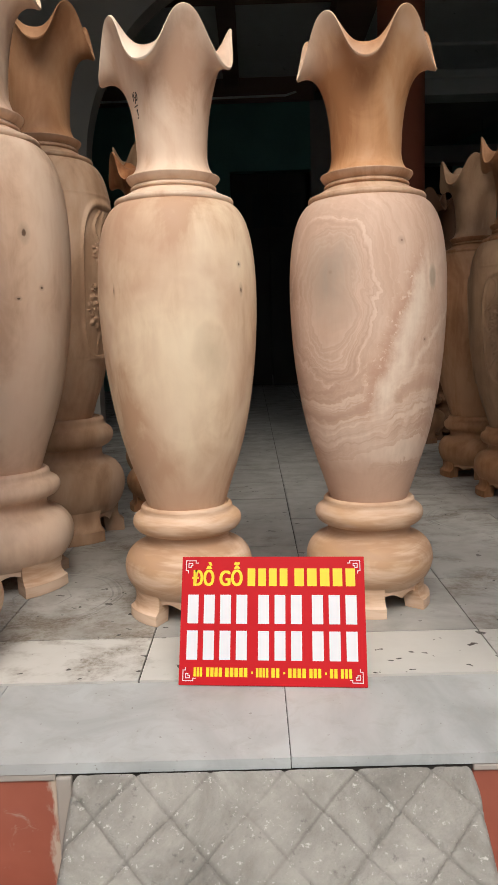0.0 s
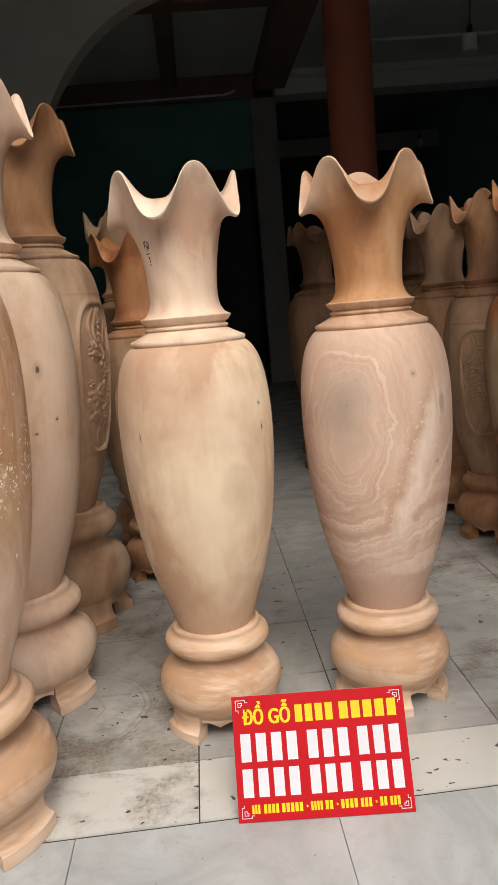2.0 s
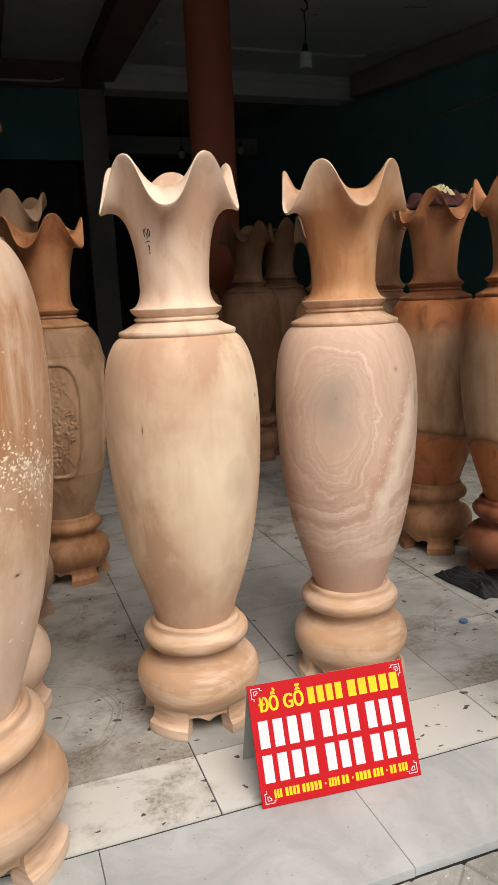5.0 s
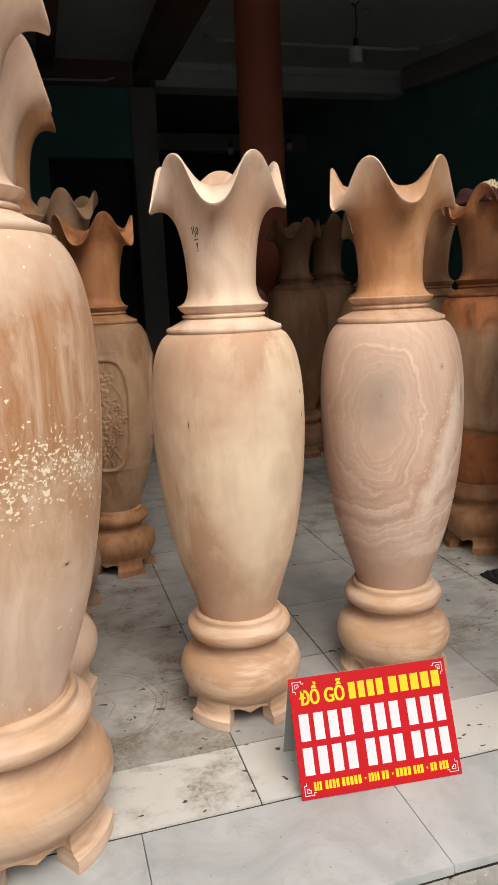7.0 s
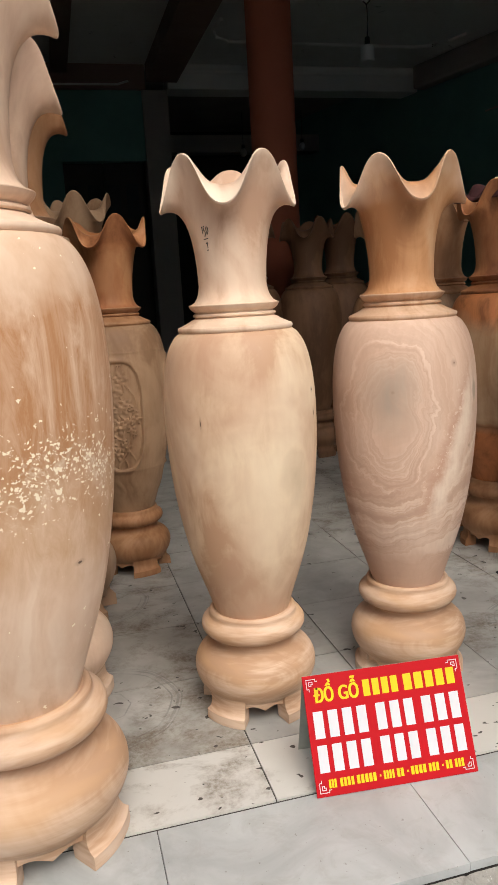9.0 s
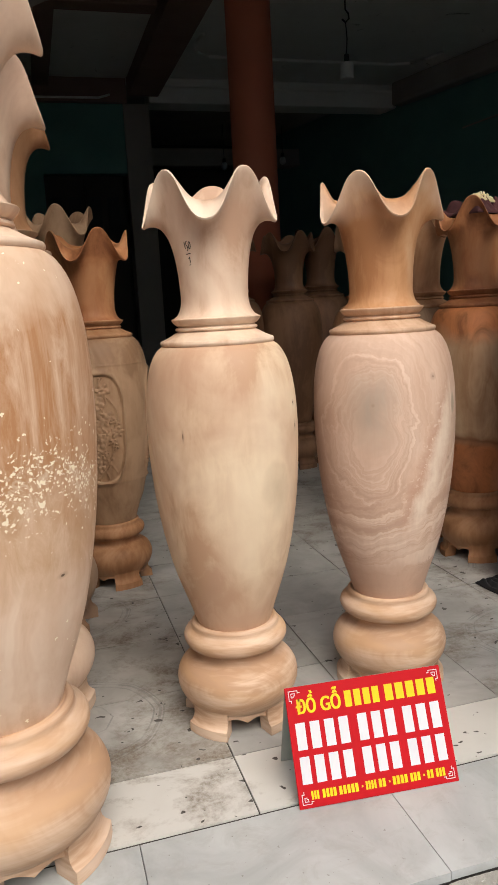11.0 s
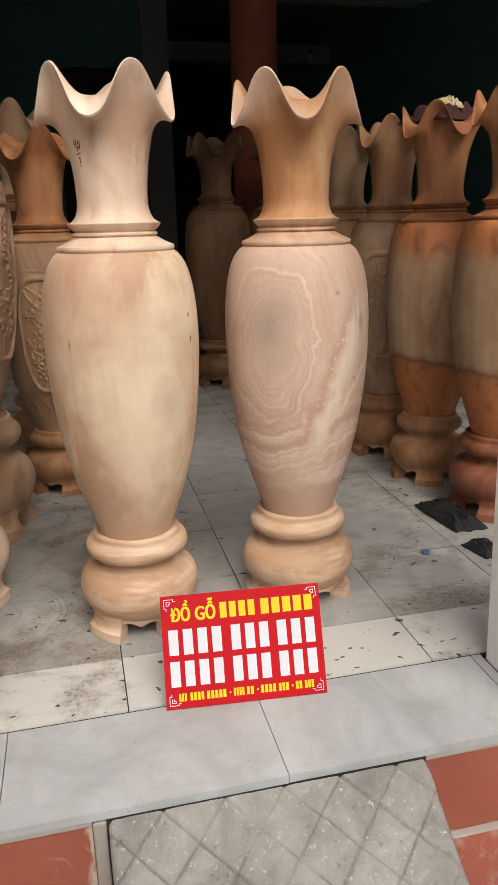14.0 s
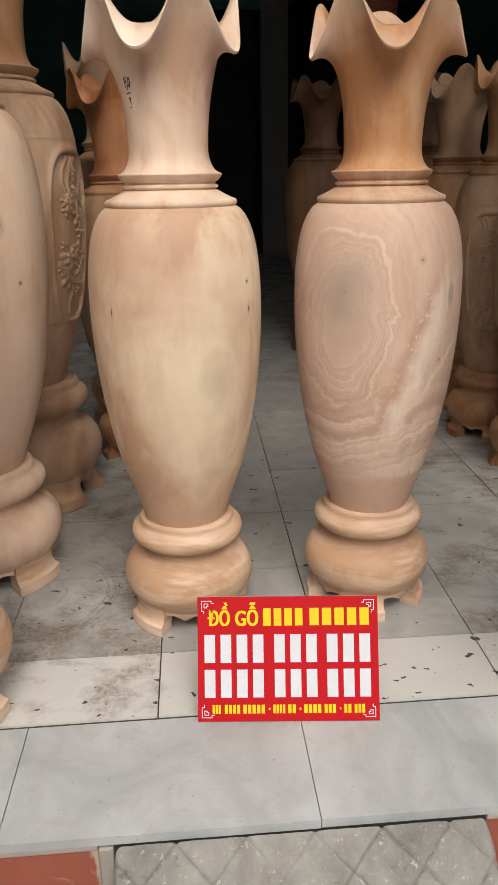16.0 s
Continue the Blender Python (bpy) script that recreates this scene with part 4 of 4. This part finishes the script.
def carving(centre, seed):
    """Relief on the body: a raised oval frame with flowers, leaves and stems, and a fringe of leaves round the shoulder."""
    rng = random.Random(seed)
    frames = [centre + 2 * math.pi * k / 4 for k in range(4)]
    zc, ra, rb = 0.705, 0.47, 0.225
    marks = []
    for k in range(30):
        a, q = rng.uniform(0, 6.28), rng.uniform(0.05, 0.8) ** 0.6
        marks.append((q * math.cos(a) * ra * 0.85, q * math.sin(a) * rb * 0.85, rng.uniform(0.014, 0.034), rng.choice((4, 5, 6)), rng.uniform(0, 6)))
    stems = [(rng.uniform(8, 15), rng.uniform(0, 6), rng.uniform(-0.12, 0.12), rng.uniform(0.03, 0.09)) for k in range(4)]

    def shift(t, r, z):
        h = 0.0
        for c in frames:
            u = (t - c + math.pi) % (2 * math.pi) - math.pi
            if abs(u) > 0.72:
                continue
            e = (abs(u / ra) ** 3.2 + abs((z - zc) / rb) ** 3.2) ** (1 / 3.2)
            h += 0.0055 * math.exp(-((e - 1.0) / 0.045) ** 2) - (0.004 if e < 0.96 else 0.0)
            if e < 0.93:
                best = 0.0
                for mu, mz, size, petals, ph in marks:
                    x, y = (u - mu) * 0.19, z - zc - mz
                    d = math.hypot(x, y)
                    if d < size:
                        a = math.atan2(y, x)
                        edge = size * (0.68 + 0.3 * math.cos(petals * a + ph))
                        if d < edge:
                            best = max(best, 0.0085 * (1 - (d / edge) ** 2) ** 0.5 * (0.7 + 0.3 * math.cos(d / size * 9)))
                for f, ph, off, amp in stems:
                    d = abs(u * 0.19 - off * 0.5 - amp * math.sin(f * (z - zc) * 2 + ph) * 0.6)
                    if d < 0.006:
                        best = max(best, 0.005 * (1 - d / 0.006))
                h += best
        if z > 0.965:
            h += 0.0012 * max(0.0, math.cos(t * 12) - 0.1 - abs(z - 1.0) * 8) + 0.0005 * math.cos(t * 40 + z * 90)
        if 0.955 < z < 0.963 or 0.475 < z < 0.483:
            h += 0.0012
        if 0.36 < z < 0.46:
            h += 0.0028 * max(0.0, math.sin(t * 16 + math.sin(z * 60)) * math.cos((z - 0.41) * 30))
        return h * 1.1, 0.0

    return shift


DENSE = [(float(np.interp(z, [p[1] for p in BODY], [p[0] for p in BODY])), float(z)) for z in np.linspace(0.281, 1.060, 210)]


def vase(x, y, k, width, lift, turn, phase, body_m, collar_m, neck_m, label, carved=None, group="turned wooden vases", slim=1.0):
    """A vase that stands at the height lift, k times as tall and width times as wide as the 1.5 m one: turned body, stepped collar, lobed neck."""
    v = thing("vase", pose(x, y, 0, 0, 0, turn), label, "vase", group)
    v.location.z = lift - 0.281 * k
    v.scale = (width, width, k)
    if carved is not None:
        me = lathe_mesh("body", DENSE, body_m, 300, carving(*carved), slim)
    else:
        me = lathe_mesh("body", BODY, body_m, 120, None, slim)
    part("body", me, v, "carved body with flowers in oval frames" if carved is not None else "")
    part("collar", lathe_mesh("collar", COLLAR, collar_m, 120), v)
    part("neck", neck_mesh("neck", neck_m, radians(phase)), v)
    return v


BOWL = curve_through([(0.116, 0.052), (0.138, 0.062), (0.157, 0.084), (0.1685, 0.110), (0.171, 0.134), (0.1655, 0.157), (0.153, 0.1755), (0.139, 0.1855), (0.1285, 0.190)], 4) + [np.array(p) for p in ((0.1190, 0.193), (0.1135, 0.198), (0.1115, 0.206), (0.1125, 0.215), (0.117, 0.224))]
RING = curve_through([(0.117, 0.2215), (0.1265, 0.2245), (0.1385, 0.233), (0.145, 0.246), (0.144, 0.2585), (0.1385, 0.2670), (0.1300, 0.2725), (0.1245, 0.2770), (0.1225, 0.2830), (0.1215, 0.2890), (0.1175, 0.2940), (0.1120, 0.2955), (0.1075, 0.2925)], 4)


def skirt_mesh(material, seg=160):
    """The scalloped lower edge of the bowl, between the feet."""
    verts, faces = [], []
    for r0, r1, low in ((0.1195, 0.139, False), (0.126, 0.137, True), (0.114, 0.125, True), (0.108, 0.115, False)):
        for k in range(seg):
            t = 2 * math.pi * k / seg
            a = abs(((t / (math.pi / 2)) % 1.0) - 0.5) * 2
            dip = 0.030 + 0.016 * abs(math.sin(a * math.pi * 1.5)) + 0.010 * (1 - a)
            z = (dip + 0.001) if low else 0.070
            verts.append((r1 * math.cos(t), r1 * math.sin(t), z))
    for i in range(3):
        for k in range(seg):
            j = (k + 1) % seg
            faces.append((i * seg + k, (i + 1) * seg + k, (i + 1) * seg + j, i * seg + j))
    return mesh_of("skirt", verts, faces, material)


def foot_mesh(material, half=23):
    """A bracket foot that follows the round of the bowl and flares out at the floor."""
    prof = [(0.1505, 0.076), (0.1475, 0.062), (0.1470, 0.050), (0.1490, 0.041), (0.154, 0.033), (0.1605, 0.0290), (0.1630, 0.0270), (0.1635, 0.0015), (0.162, 0.0), (0.110, 0.0), (0.106, 0.03), (0.108, 0.076)]
    verts, faces, cols = [], [], 12
    for i in range(cols + 1):
        a = radians(-half + 2 * half * i / cols)
        verts += [(r * math.cos(a), r * math.sin(a), z) for r, z in prof]
    n = len(prof)
    for i in range(cols):
        for k in range(n):
            j = (k + 1) % n
            faces.append((i * n + k, (i + 1) * n + k, (i + 1) * n + j, i * n + j))
    faces.append(tuple(range(n)))
    faces.append(tuple(range(cols * n, cols * n + n))[::-1])
    return mesh_of("foot", verts, faces, material)


def stand(x, y, k, width, turn, m, foot_m, label):
    o = thing("vase_stand", pose(x, y, 0, 0, 0, turn), label, "stand", "stands under the vases")
    o.scale = (width, width, k)
    part("bowl", lathe_mesh("bowl", BOWL, m, 96), o)
    part("skirt", skirt_mesh(m), o)
    part("ring", lathe_mesh("ring", RING, m, 96), o)
    foot = foot_mesh(foot_m)
    for k in range(4):
        f = part("foot", foot, o)
        f.rotation_euler = (0, 0, radians(90 * k))
    return o


def pair(x, y, k, w, stand_k, stand_w, phase, foot_turn, mats, stand_mats, label, stand_label, carved=None, slim=1.0):
    stand(x, y, stand_k, stand_w, foot_turn, *stand_mats, stand_label)
    return vase(x, y, k, w, 0.2815 * stand_k, 0, phase, *mats, label, carved, slim=slim)


left_vase = pair(-0.158, 2.042, 1.0, 1.0, 1.0, 1.0, -71, -141, (W_CREAM, W_CREAM_NECK, W_CREAM_NECK), (W_STAND, W_STAND), "tall cream raw-wood vase with a lobed mouth and a marked price", "pale round wooden vase stand on four bracket feet")
pair(0.336, 2.072, 1.0, 1.0, 1.0, 1.0, -62, -106, (W_SWIRL, W_PEACH, W_ORANGE), (W_STAND, W_STAND), "tall raw-wood vase with swirling figured body and orange neck", "pale round wooden vase stand behind the red sign")
pair(-0.761, 2.305, 1.22, 1.29, 1.2, 1.29, -42, -32, (W_PINK, W_PINK, W_PINK), (W_PINK, W_STAND), "taller pinkish raw-wood vase with small knots", "pinkish round wooden vase stand")
pair(-0.776, 1.685, 1.22, 1.28, 1.17, 1.29, -40, -31, (W_SPECK, W_PINK, W_PINK), (W_STAND, W_STAND), "taller tan wood vase with pale chipped specks round its middle", "orange-tan round wooden vase stand at the doorway")
pair(-0.711, 2.88, 1.20, 1.19, 1.53, 1.36, -40, -60, (W_TAN, W_TAN, W_DIM), (W_TAN, W_TAN), "very tall carved vase with flowers in an oval frame", "dusty tan round vase stand", (radians(-20), 3))
pair(-0.375, 3.30, 1.02, 1.03, 0.95, 0.96, -80, -75, (W_UMBER, W_DIM, W_RUST), (W_DIM, W_DIM), "carved vase with flower panels and an orange-brown neck", "orange-brown round vase stand", (radians(-97), 5))
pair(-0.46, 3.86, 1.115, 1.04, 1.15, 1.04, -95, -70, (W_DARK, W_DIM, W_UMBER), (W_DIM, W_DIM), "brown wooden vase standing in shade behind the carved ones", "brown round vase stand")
pair(1.215, 2.945, 1.045, 1.02, 1.03, 0.97, -130, -112, (W_TWOTONE, W_RUST, W_RUST), (W_DIM, W_DIM), "two-tone wooden vase with dark orange shoulder and foot", "orange-brown round vase stand with broad feet")
pair(1.298, 2.516, 1.035, 1.04, 1.08, 1.08, -150, -120, (W_TWOTONE, W_RUST, W_RUST), (W_RED, W_RED), "orange-brown wooden vase on a dark red stand", "dark red stained round vase stand")
pair(1.185, 3.36, 1.045, 1.0, 1.04, 1.0, -120, -90, (W_UMBER, W_DIM, W_DIM), (W_DIM, W_DIM), "carved wooden vase with flower panels in the shade", "brown round vase stand", (radians(-125), 8))
pair(1.15, 3.86, 1.05, 1.05, 1.05, 1.0, -110, -80, (W_DIM, W_DIM, W_UMBER), (W_DIM, W_DIM), "brown wooden vase in the shade behind the carved one", "brown round vase stand")
# rear vases: the gloom around them is partly in their dark wood colour
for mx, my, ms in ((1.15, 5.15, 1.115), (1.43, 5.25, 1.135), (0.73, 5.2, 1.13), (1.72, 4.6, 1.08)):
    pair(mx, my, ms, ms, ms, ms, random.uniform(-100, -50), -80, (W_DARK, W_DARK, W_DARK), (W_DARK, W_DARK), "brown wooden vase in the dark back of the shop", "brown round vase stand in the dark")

# the price mark, drawn by hand on the neck of the cream vase
STROKES = [[(0, 1), (0.02, 0)], [(0.32, 1), (0.18, 0.98), (0.16, 0.6), (0.28, 0.55), (0.33, 0.3), (0.25, 0.05), (0.14, 0.04)],
           [(0.55, 0.95), (0.46, 0.8), (0.45, 0.35), (0.54, 0.2), (0.64, 0.45), (0.64, 0.85), (0.55, 0.95)],
           [(-0.02, -0.28), (0.72, -0.18)], [(0.22, -0.72), (0.36, -0.55), (0.34, -1.35)], [(0.2, -1.38), (0.48, -1.32)]]
MARK_A, MARK_Z, MARK_S = radians(-144), 1.295, 0.024
for stroke in STROKES:
    pts = []
    for (u0, v0), (u1, v1) in zip(stroke, stroke[1:]):
        for k in range(4):
            u, v = u0 + (u1 - u0) * k / 4, v0 + (v1 - v0) * k / 4
            z = MARK_Z + v * MARK_S
            a = MARK_A + u * MARK_S / 0.094
            line = [bez(lip_curve(a, radians(-71)), q / 40) for q in range(41)]
            r = float(np.interp(z, [q[1] for q in line], [q[0] for q in line])) + 0.0003
            pts.append((r * math.cos(a), r * math.sin(a), z))
    part("price_stroke", tube_mesh("price_stroke", pts, 0.0011, M_INK, 5), left_vase, "black marker stroke")

# ---- the red sign ----
SIGN_W, SIGN_H = 0.397, 0.270
sign = thing("folding_sign", pose(-0.146, 1.573, 0.0, 0, 0, -5.0), "red folded metal sign with yellow heading and white lines", "sign")
FACE = pose(0, 0, 0.002, 90 - 23.5, 0, 0)


def on_face(name, me, parent, lift=0.0):
    ob = part(name, me, parent)
    ob.matrix_local = FACE @ pose(0, 0, lift)
    return ob


panel = on_face("front_panel", box_mesh("front_panel", (0, 0, -0.0025), (SIGN_W, SIGN_H, 0.0), M_SIGN, 0.0008, 1), sign)
on_face("panel_back", box_mesh("panel_back", (0.001, 0.001, -0.0036), (SIGN_W - 0.001, SIGN_H - 0.001, -0.0027), M_SIGNBACK), sign)
back = part("back_panel", box_mesh("back_panel", (0.002, 0, -0.002), (SIGN_W - 0.002, 0.262, 0.0), M_SIGNBACK, 0.0006, 1), sign, "bare grey sheet-metal back leg")
top_y, top_z = SIGN_H * math.sin(radians(23.5)), SIGN_H * math.cos(radians(23.5)) + 0.002
lean_back = math.degrees(math.asin(min(0.99, (top_z - 0.002) / 0.262)))
back.matrix_local = pose(0, top_y + 0.004, top_z - 0.001, -lean_back, 0, 0)


def bars(name, spans, v0, v1, material):
    """Flat printed bars over the face; u from the left, v down from the top, both 0 to 1."""
    for u0, u1 in spans:
        me = box_mesh(name, (u0 * SIGN_W, (1 - v1) * SIGN_H, 0.0002), (u1 * SIGN_W, (1 - v0) * SIGN_H, 0.0007), material)
        on_face(name, me, sign)


def digits(u0, u1, n, fill=0.72):
    w = (u1 - u0) / n
    return [(u0 + w * k, u0 + w * (k + fill)) for k in range(n)]


def heading(text, u0, u1, v0, v1, material, lift):
    """Raised letters from the built-in font, fitted to a box on the face."""
    cu = bpy.data.curves.new("heading", "FONT")
    cu.body, cu.extrude, cu.offset = text, 0.0, 0.012
    tmp = new("heading_tmp", cu)
    bpy.context.view_layer.update()
    me = bpy.data.meshes.new_from_object(tmp.evaluated_get(bpy.context.evaluated_depsgraph_get()))
    bpy.data.objects.remove(tmp)
    co = np.empty(len(me.vertices) * 3)
    me.vertices.foreach_get("co", co)
    co = co.reshape(-1, 3)
    lo, hi = co.min(0), co.max(0)
    co[:, 0] = (u0 + (co[:, 0] - lo[0]) / (hi[0] - lo[0]) * (u1 - u0)) * SIGN_W
    co[:, 1] = (1 - v1 + (co[:, 1] - lo[1]) / (hi[1] - lo[1]) * (v1 - v0)) * SIGN_H
    co[:, 2] = lift
    me.vertices.foreach_set("co", co.ravel())
    me.name = "lettering"
    me.materials.clear()
    me.materials.append(material)
    on_face("lettering", me, sign)


for shift, lift in ((-0.003, 0.0006), (0.0, 0.0007), (0.003, 0.0008)):
    heading("ĐỒ", 0.06 + shift, 0.178 + shift, 0.045, 0.235, M_YELLOW, lift)
    heading("GỖ", 0.212 + shift, 0.335 + shift, 0.045, 0.235, M_YELLOW, lift)
bars("name_bar", digits(0.365, 0.600, 4, 0.72) + digits(0.622, 0.968, 5, 0.74), 0.095, 0.235, M_YELLOW)
for v0, v1 in ((0.305, 0.530), (0.585, 0.808)):
    bars("number_bar", digits(0.038, 0.395, 4, 0.66) + digits(0.425, 0.690, 3, 0.66) + digits(0.715, 0.985, 3, 0.66), v0, v1, M_INKWHITE)
for u0, u1, n in ((0.08, 0.13, 3), (0.148, 0.238, 4), (0.25, 0.375, 5), (0.39, 0.402, 1), (0.415, 0.485, 4), (0.497, 0.545, 2), (0.56, 0.572, 1), (0.585, 0.685, 4), (0.697, 0.765, 3), (0.78, 0.792, 1), (0.805, 0.85, 2), (0.862, 0.925, 3)):
    bars("address_bar", digits(u0, u1, n, 0.74), 0.892 if n == 1 else 0.866, 0.908 if n == 1 else 0.935, M_YELLOW)


def fret(cx, cy, dx, dy):
    """A white key-pattern corner."""
    s = 0.0036
    runs = [((0, 0), (6, 0)), ((0, 0), (0, 6)), ((1.6, 1.6), (4, 1.6)), ((1.6, 1.6), (1.6, 4)), ((4, 1.6), (4, 3)), ((1.6, 4), (3, 4)), ((3, 3), (3, 4)), ((3, 3), (4, 3)), ((6, 0), (6, 1.4)), ((6, 1.4), (7.4, 1.4)), ((0, 6), (1.4, 6)), ((1.4, 6), (1.4, 7.4))]
    verts, faces = [], []
    for (ax, ay), (bx, by) in runs:
        xs, ys = sorted((cx + dx * ax * s, cx + dx * bx * s)), sorted((cy + dy * ay * s, cy + dy * by * s))
        n, w = len(verts), 0.0008
        verts += [(xs[0] - w, ys[0] - w, 0.0006), (xs[1] + w, ys[0] - w, 0.0006), (xs[1] + w, ys[1] + w, 0.0006), (xs[0] - w, ys[1] + w, 0.0006)]
        faces.append((n, n + 1, n + 2, n + 3))
    on_face("corner_pattern", mesh_of("corner_pattern", verts, faces, M_INKWHITE, False), sign)


for cx, dx in ((0.009, 1), (SIGN_W - 0.009, -1)):
    for cy, dy in ((0.009, 1), (SIGN_H - 0.009, -1)):
        fret(cx, cy, dx, dy)


# ---- rags and small litter ----
def rag_mesh(name, w, d, h, material, seed, bend=0.0, n=40):
    """A crumpled cloth with folds and a ragged outline."""
    verts, faces = [], []
    for layer in (0, 1):
        for j in range(n + 1):
            for i in range(n + 1):
                u, v = i / n - 0.5, j / n - 0.5
                q = Vector((u * 3 + seed, v * 3, seed))
                fall = max(0.0, 1 - (2 * max(abs(u), abs(v))) ** 3)
                out = 1 + 0.22 * noise.noise(Vector((math.atan2(v, u) * 1.6, seed, 2)))
                z = h * fall * (0.35 + 0.65 * abs(noise.noise(q * 1.5))) + h * 0.35 * abs(math.sin(u * 17 + 3 * noise.noise(q))) * fall
                verts.append((u * w * out, v * d * out + bend * u * u, max(0.0, z + 0.002) * layer + (0.0 if layer == 0 else 0.003)))
    m = (n + 1) * (n + 1)
    for j in range(n):
        for i in range(n):
            a = j * (n + 1) + i
            faces.append((a + m, a + m + 1, a + m + n + 2, a + m + n + 1))
            faces.append((a, a + n + 1, a + n + 2, a + 1))
    rim = [i for i in range(n + 1)] + [j * (n + 1) + n for j in range(1, n + 1)] + [n * (n + 1) + i for i in range(n - 1, -1, -1)] + [j * (n + 1) for j in range(n - 1, 0, -1)]
    for k in range(len(rim)):
        j = (k + 1) % len(rim)
        faces.append((rim[k], rim[j], rim[j] + m, rim[k] + m))
    return mesh_of(name, verts, faces, material)


cloth = new("black_rag", rag_mesh("black_rag", 0.13, 0.30, 0.05, M_BLACK, 2.0))
cloth.matrix_world = pose(1.075, 2.475, 0.0015, 0, 0, 6)
tagged(cloth, "crumpled black cloth lying on the tiles by the red stand", "rag")
cloth = new("black_rag", rag_mesh("black_rag", 0.10, 0.13, 0.03, M_BLACK, 7.0))
cloth.matrix_world = pose(1.05, 2.17, 0.0015, 0, 0, 12)
tagged(cloth, "small crumpled black cloth on the floor tiles", "rag")
cloth = new("folded_rag", rag_mesh("folded_rag", 0.26, 0.22, 0.075, M_MAROON, 11.0))
cloth.matrix_world = pose(1.215, 2.945, 1.478, 0, 0, 20)
tagged(cloth, "dark maroon cloth laid over the mouth of a vase", "rag")
cloth = new("yellow_rag", rag_mesh("yellow_rag", 0.11, 0.07, 0.03, M_YELLOW_CLOTH, 15.0))
cloth.matrix_world = pose(1.215, 2.91, 1.535, 0, 14, -15)
tagged(cloth, "small yellow and white rag on a maroon cloth", "rag")
cap = new("bottle_cap", lathe_mesh("bottle_cap", [(0.013, 0.0), (0.0155, 0.001), (0.0155, 0.008), (0.013, 0.010)], M_BLUE, 24))
cap.matrix_world = pose(0.841, 2.20, 0.001)
tagged(cap, "flat blue plastic bottle cap lying on the tiles", "bottle cap")
